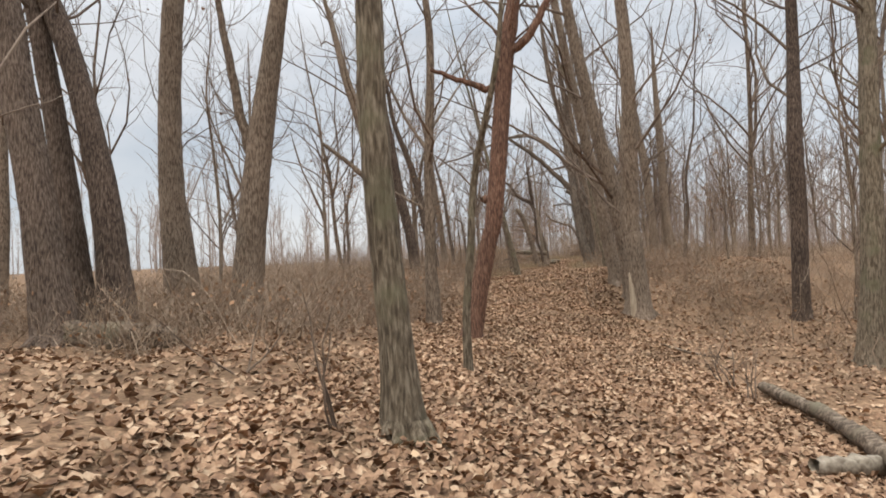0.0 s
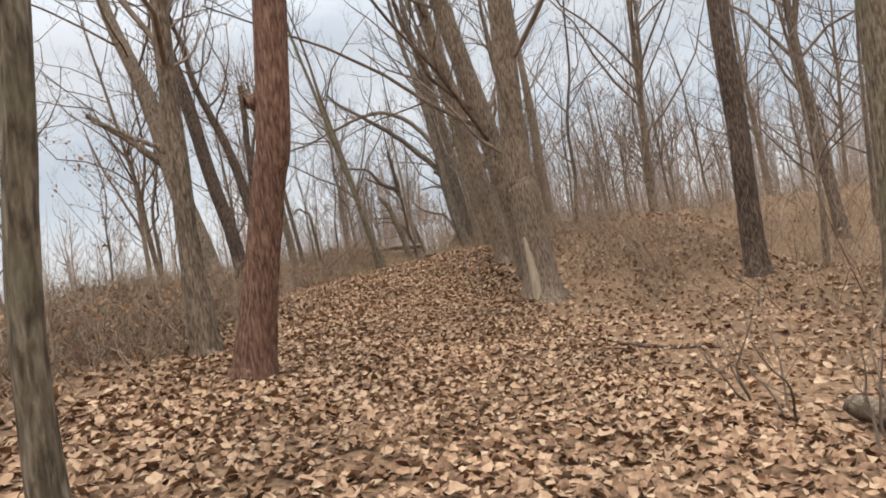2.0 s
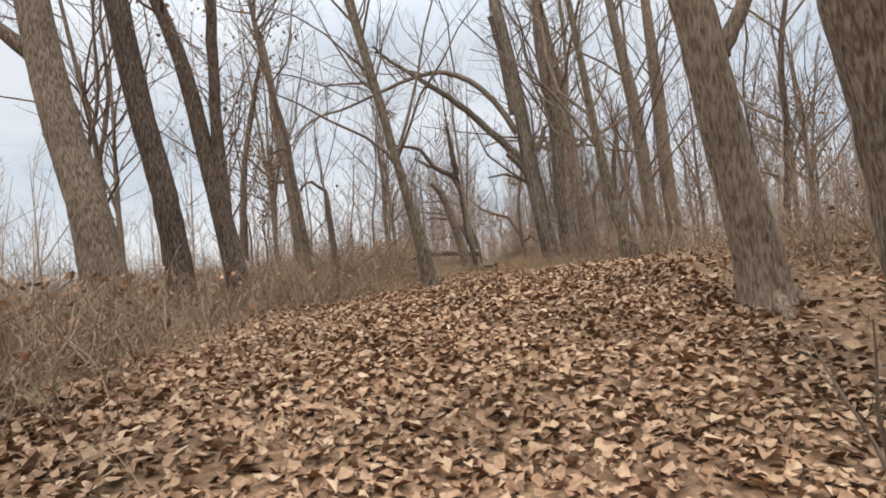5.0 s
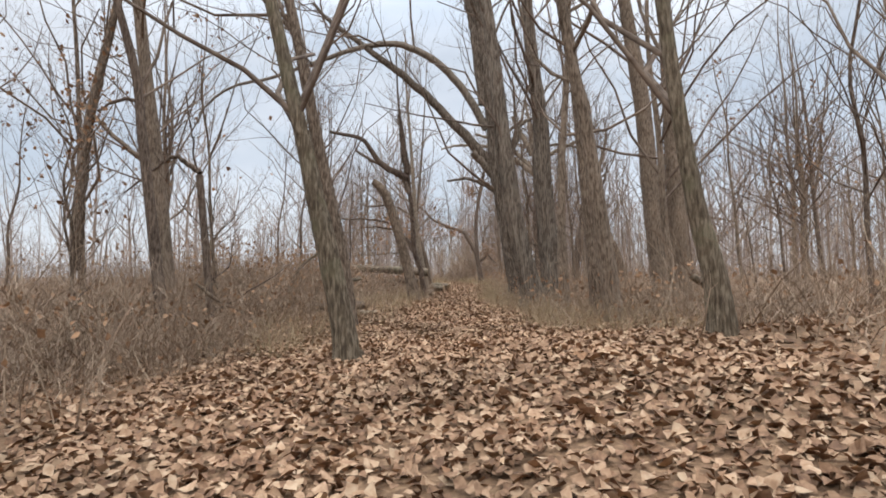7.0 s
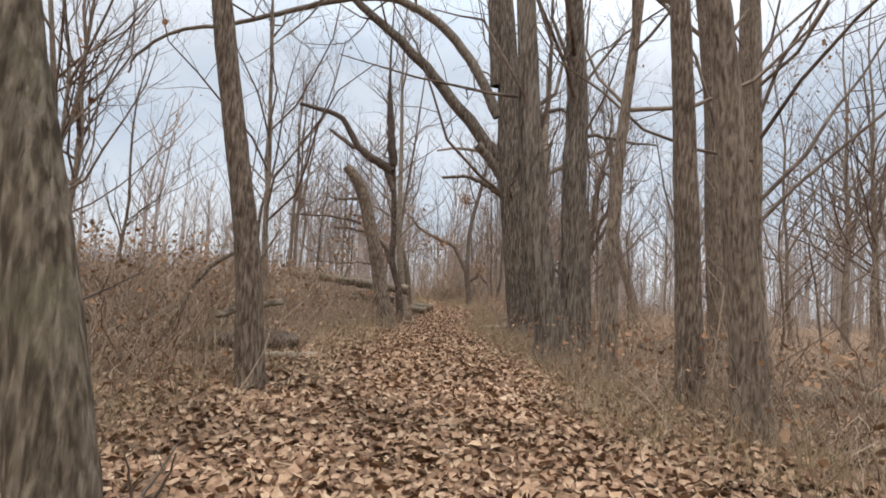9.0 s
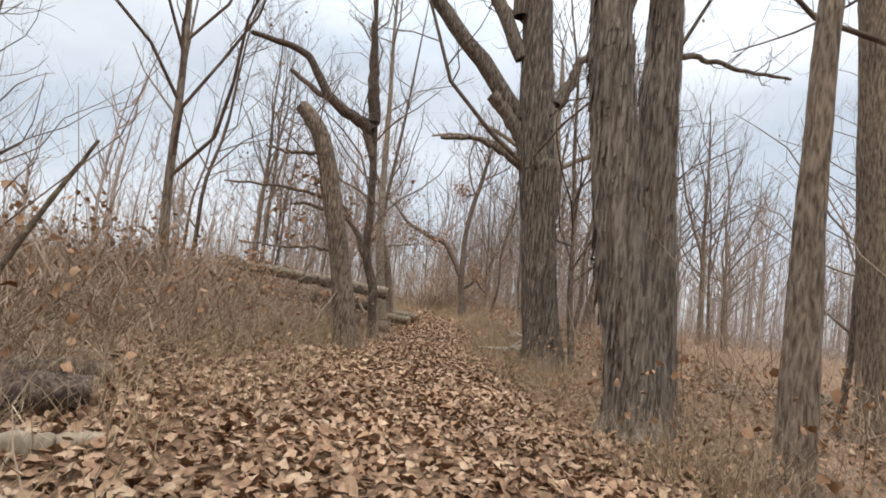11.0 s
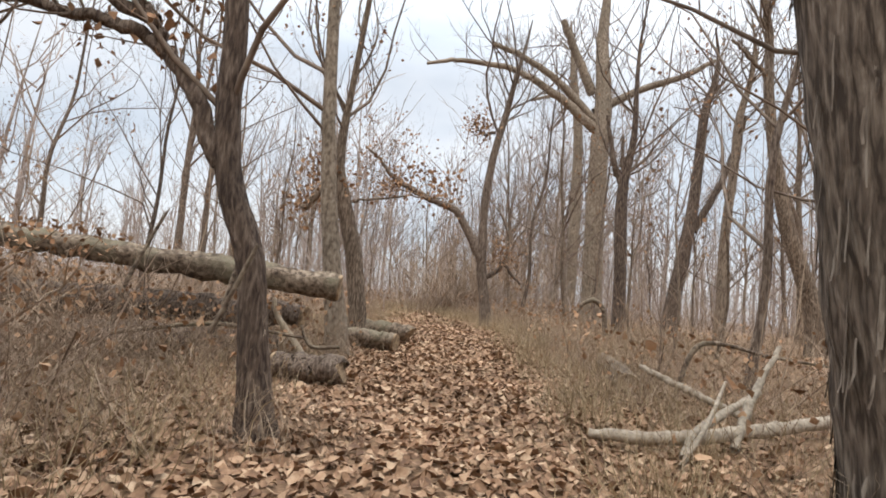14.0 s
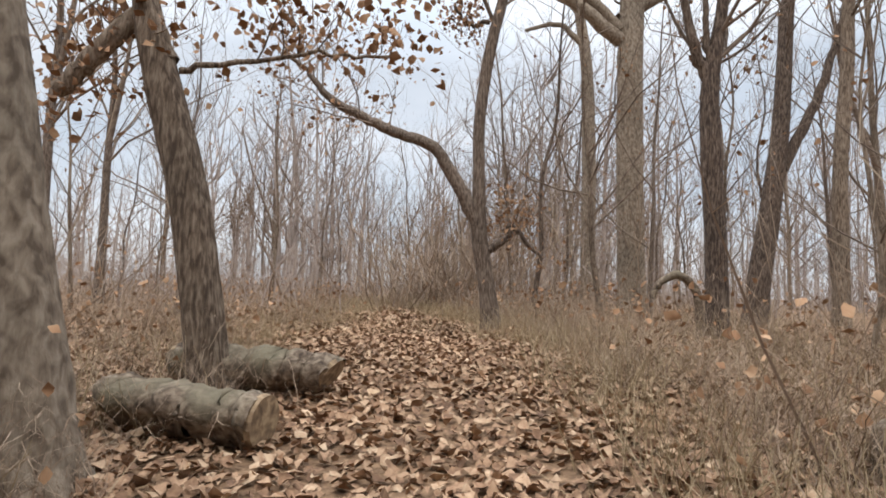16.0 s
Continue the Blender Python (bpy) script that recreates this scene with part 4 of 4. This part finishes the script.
# single leaves on top of the carpet along the trail
lrng = np.random.default_rng(51)
leaf_meshes = []
for i in range(8):
    lv, lf = leaf_quads(np.zeros((1, 3)), .062, lrng, .3)
    leaf_meshes.append(fast_mesh("leaf", lv, lf, LEAF_ONE))
for i in range(290):
    y = lrng.uniform(1.5, 44)
    x = float(np.interp(y, FY, FX)) + lrng.uniform(-1.1, 1.1)
    ob = new("leaf", leaf_meshes[i % 8])
    ob.parent = floor
    ob.matrix_basis = pose(x, y, float(ground_z(x, y)) + .045, lrng.normal(0, 12), lrng.normal(0, 12), lrng.uniform(0, 360))

yrng = np.random.default_rng(61)
rng = yrng
litter("far_fallen_leaves", 9000, 50, 68, 0, 3.5, .11, "fallen leaves at the far end of the trail")

# ---- fallen wood ----
def fallen_log(label, line, mat=LOGWOOD, ends=True, name="fallen_log", category="log", seed=1, sides=14):
    """A log or branch lying along (x, y, z, r), with cut or broken ends."""
    rng = np.random.default_rng(seed)
    x0, y0, z0, _ = line[0]
    root = thing(name, x0, y0, z0, label, category)
    l = resample(line, 22)
    l[:, :3] -= [x0, y0, z0]
    l[1:-1, :3] += rng.normal(0, l[:, 3].mean() * .09, (20, 3))
    l[:, 3] *= 1 + rng.normal(0, .06, 22)
    t = Tubes()
    t.add(resample(l, 44), sides, .11, rng)
    part("body", t.mesh("body", mat), root)
    if ends:
        for a, b in ((0, 1), (-1, -2)):
            c, d = Vector(l[a, :3]), Vector(l[a, :3] - l[b, :3]).normalized()
            bm = bmesh.new()
            bmesh.ops.create_cone(bm, cap_ends=True, segments=18, radius1=l[a, 3] * .97, radius2=l[a, 3] * .93, depth=.03)
            bm.transform(Matrix.Translation(c + d * .004) @ d.to_track_quat("Z", "Y").to_matrix().to_4x4())
            me = bpy.data.meshes.new("cut_end")
            bm.to_mesh(me)
            bm.free()
            me.materials.append(CUT)
            part("cut_end", me, root, "pale sawn end")
    return root


def stick(label, line, mat=LOGWOOD, seed=1):
    return fallen_log(label, line, mat, False, "fallen_branch", "branch", seed, 8)


fallen_log("sawn pale log lying beside the trail", [(3.04, 41.60, -0.01, 0.118), (2.90, 40.80, -0.04, 0.126), (2.70, 39.95, -0.08, 0.130)], seed=1)
fallen_log("short dark log among the brush", [(-0.82, 39.66, -0.10, 0.125), (-0.20, 39.52, -0.10, 0.130)], mat=BARK_DARK, seed=2)
fallen_log("mossy log reaching the trail edge", [(-0.55, 42.55, 0.02, 0.125), (-0.10, 42.25, 0.0, 0.13), (0.30, 42.06, -0.01, 0.125)], seed=3)
fallen_log("rotting log beside the mossy one", [(-0.50, 43.40, 0.08, 0.14), (0.02, 43.25, 0.07, 0.135), (0.52, 43.12, 0.06, 0.12)], seed=33)
fallen_log("big fallen trunk with a sawn end on a brush pile", [(-4.3, 40.75, .92, 0.115), (-3.0, 40.65, .84, 0.125), (-1.7, 40.55, .75, 0.14), (-0.38, 40.50, .66, 0.15)], seed=4)
fallen_log("dark trunk under the fallen one", [(-4.6, 41.0, 0.28, 0.17), (-2.4, 40.85, 0.3, 0.165), (-0.75, 40.75, 0.3, 0.14)], mat=BARK_DARK, seed=5)
fallen_log("dark rotting trunk low in the brush pile", [(-3.4, 40.3, -0.06, 0.15), (-2.1, 40.35, -0.04, 0.15), (-0.9, 40.45, -0.02, 0.13)], mat=BARK_DARK, seed=35)
fallen_log("grey log lying by the trail", [(3.71, 29.64, -0.26, 0.104), (4.83, 28.18, -0.08, 0.106), (6.49, 28.25, -0.09, 0.142)], seed=6)
stick("thin grey log by the trail", [(6.94, 38.31, -0.32, 0.090), (6.66, 31.95, -0.31, 0.071)], seed=7)
stick("pale broken limb leaning on logs", [(1.96, 23.40, 0.56, 0.031), (2.15, 23.40, 0.41, 0.040), (2.35, 23.40, 0.10, 0.044)], seed=8)
stick("weathered limb on the leaves", [(7.23, 32.15, -0.19, 0.078), (5.27, 27.14, -0.09, 0.065), (3.91, 24.32, 0.04, 0.049)], seed=9)
stick("weathered limb on the leaves", [(4.99, 35.05, -0.21, 0.094), (8.19, 36.45, -0.21, 0.120)], seed=10)
fallen_log("dark hollow log on the slope", [(-6.77, 7.23, -0.25, 0.184), (-6.06, 7.40, -0.31, 0.209), (-5.31, 7.56, -0.37, 0.145)], ends=False, seed=11)
stick("pale bent limb on the leaves", [(2.75, 8.67, -1.30, 0.077), (2.83, 6.92, -1.23, 0.096), (2.55, 5.52, -1.06, 0.095), (2.31, 4.56, -0.95, 0.081)], seed=12)
stick("thin twig on the trail", [(1.96, 42.03, -0.25, 0.035), (2.16, 40.85, -0.25, 0.037), (2.21, 39.66, -0.28, 0.033)], seed=13)
stick("heavy pale limb in a brush pile", [(1.62, 37.98, -.17, .035), (2.05, 37.78, -.13, .045), (2.75, 37.95, -.08, .05), (3.60, 38.30, -.03, .045)], SCAR_GREY, seed=14)
stick("pale limb across the brush pile", [(2.05, 37.50, -.19, .028), (2.35, 37.85, -.06, .032), (3.3, 38.7, .1, .022)], SCAR_GREY, seed=15)
stick("crooked pale limb leaning out of the pile", [(2.55, 37.8, -.18, .032), (2.85, 38.1, .12, .032), (3.25, 38.4, .5, .018)], SCAR_GREY, seed=50)
stick("broken limb lying from the pile to the trail", [(3.25, 38.7, -.14, .035), (2.95, 39.35, .02, .035), (2.75, 39.8, .14, .028)], SCAR_GREY, seed=51)
stick("bent dark limb over the pile", [(2.9, 39.4, -.15, .024), (3.15, 39.4, .42, .024), (3.9, 39.5, .36, .018), (4.6, 39.6, .3, .012)], seed=52)
stick("thin dead limb in the pile", [(1.95, 37.35, -.2, .016), (2.3, 37.7, .0, .016), (2.7, 38.2, .22, .01)], SCAR_GREY, seed=53)
fallen_log("dark split log beside the trail", [(-2.75, 28.75, -.02, .085), (-2.2, 28.95, .0, .09), (-1.75, 29.3, .0, .08)], mat=BARK_DARK, seed=54)
fallen_log("pale yellowish log stripped of bark", [(-2.15, 28.45, -.13, .05), (-1.8, 28.6, -.12, .055), (-1.45, 28.85, -.12, .05)], mat=SCAR, seed=55)
fallen_log("grey log behind the split one", [(-2.6, 29.5, .02, .06), (-1.9, 29.8, .02, .06)], seed=56)
stick("bare limb leaning over the bramble mound", [(-3.4, 29.2, -.2, .035), (-3.0, 29.3, .7, .03), (-2.55, 29.4, 1.1, .022)], seed=57)
stick("bare limb leaning over the bramble mound", [(-2.9, 29.8, -.2, .025), (-2.6, 29.8, .6, .022), (-2.2, 29.8, 1.4, .012)], seed=58)
stick("yellowish stripped limb propped on the brush pile", [(-.55, 40.05, -.16, .035), (-.72, 40.2, .02, .04), (-.95, 40.3, .3, .03), (-1.02, 40.3, .5, .018)], SCAR, seed=59)
stick("long thin limb across the brush pile", [(-2.4, 39.9, .05, .018), (-1.5, 40.0, .2, .02), (-.6, 40.1, .12, .014)], seed=60)
stick("dead limb hanging from the fallen trunk", [(-1.6, 40.2, -.2, .022), (-1.5, 40.25, .4, .024), (-1.35, 40.3, 1.15, .016)], seed=61)
stick("dead limb hanging from the fallen trunk", [(-2.6, 40.2, -.2, .022), (-2.5, 40.25, .5, .024), (-2.2, 40.3, 1.3, .014)], seed=62)
stick("second pale limb beside the bent one", [(1.75, 4.55, -.93, .05), (2.3, 4.8, -1.0, .07), (2.9, 5.0, -1.06, .06)], SCAR_GREY, seed=63)
stick("grey limb on the leaves by the thicket", [(-5.9, 25.0, -.42, .05), (-5.2, 25.15, -.4, .06), (-4.6, 25.3, -.4, .05)], seed=64)
stick("dark crooked branch in the brush", [(-3.90, 26.50, 0.49, 0.022), (-3.62, 26.50, 0.26, 0.025), (-3.21, 26.50, 0.06, 0.025)], seed=18)
stick("grey limb lying in the brush", [(-3.31, 26.72, -0.25, 0.032), (-2.76, 27.99, -0.15, 0.046)], seed=19)
stick("grey limb lying in the leaves", [(-3.84, 25.62, -0.47, 0.032), (-3.21, 25.56, -0.35, 0.037), (-2.69, 25.81, -0.32, 0.033)], seed=20)
stick("thin limb on the leafy slope", [(1.97, 11.80, -1.19, 0.022), (2.44, 11.07, -1.25, 0.024), (2.97, 10.84, -1.29, 0.018)], seed=21)
stick("pale broken limb over the brush", [(-2.24, 27.60, 0.36, 0.034), (-1.90, 27.60, 0.47, 0.031), (-1.63, 27.60, 0.53, 0.026)], seed=22)
stick("dry limb in the grass", [(-1.61, 27.07, -0.25, 0.039), (-1.54, 27.48, -0.22, 0.038), (-1.44, 28.06, -0.20, 0.032)], seed=23)
stick("dark bent branch in the brush", [(4.66, 46.00, 0.12, 0.054), (4.61, 46.00, 0.66, 0.055), (4.38, 46.00, 0.87, 0.051), (4.13, 46.00, 0.75, 0.041), (4.06, 46.00, 0.58, 0.034)], seed=24)
stick("dark broken limb hanging into the trail", [(3.15, 33.20, 0.88, 0.021), (2.80, 33.20, 1.09, 0.025), (2.48, 33.20, 1.29, 0.021), (2.11, 33.20, 1.46, 0.014)], seed=25)
stick("thin limb leaning in the brush", [(-0.76, 37.30, 0.35, 0.011), (-0.64, 37.30, 0.64, 0.012), (-0.56, 37.30, 0.85, 0.009)], seed=26)
stick("dead limb beside the dark log", [(-0.67, 40.00, 0.26, 0.012), (-0.55, 40.00, 0.06, 0.021), (-0.27, 40.00, 0.07, 0.018)], seed=27)

# pale scar where bark is gone, on the trunk's side to the trail
sc = Tubes()
sr = np.random.default_rng(5)
sc.add(resample([(-.13, -.22, .0, .1), (-.14, -.2, .35, .09), (-.17, -.17, .75, .07), (-.21, -.14, 1.15, .025)], 14), 10, .06, sr)
part("scar", sc.mesh("scar", SCAR), scarred, "pale bare wood where bark is gone")


# ---- small shrubs on the leaves ----
def shrub(x, y, height, seed):
    rng = np.random.default_rng(seed)
    root = thing("shrub", x, y, float(ground_z(x, y)), "thin bare shrub rising from fallen leaves", "shrub", "bare shrubs on the leaves")
    crown = Tubes()
    for k in range(3):
        l = wander((rng.normal(0, .03), rng.normal(0, .03), -.03), (rng.normal(0, .5), rng.normal(0, .4), 1), height * rng.uniform(.6, 1), .011, rng, 7, .2, .16)
        t = Tubes()
        t.add(l, 6)
        part("stem", t.mesh("stem", TWIG), root)
        grow(crown, l, rng, 2, 6, 1, .25)
    tagged(part("crown", crown.mesh("crown", TWIG), root, "fine bare twigs"), kind="stuff")


for i, (x, y, h) in enumerate([(-1.39, 3.60, 1.0), (-2.90, 5.11, 1.1), (2.41, 8.79, 1.0), (2.38, 9.18, 0.9), (2.37, 7.92, 0.9), (-3.67, 11.83, 0.6), (0.98, 15.28, 0.8), (9.78, 42.51, 0.8), (-2.32, 40.65, 2.2), (3.35, 40.74, 1.6), (-1.59, 24.63, 0.5), (8.15, 46.32, 0.9)]):
    shrub(x, y, h, 300 + i)
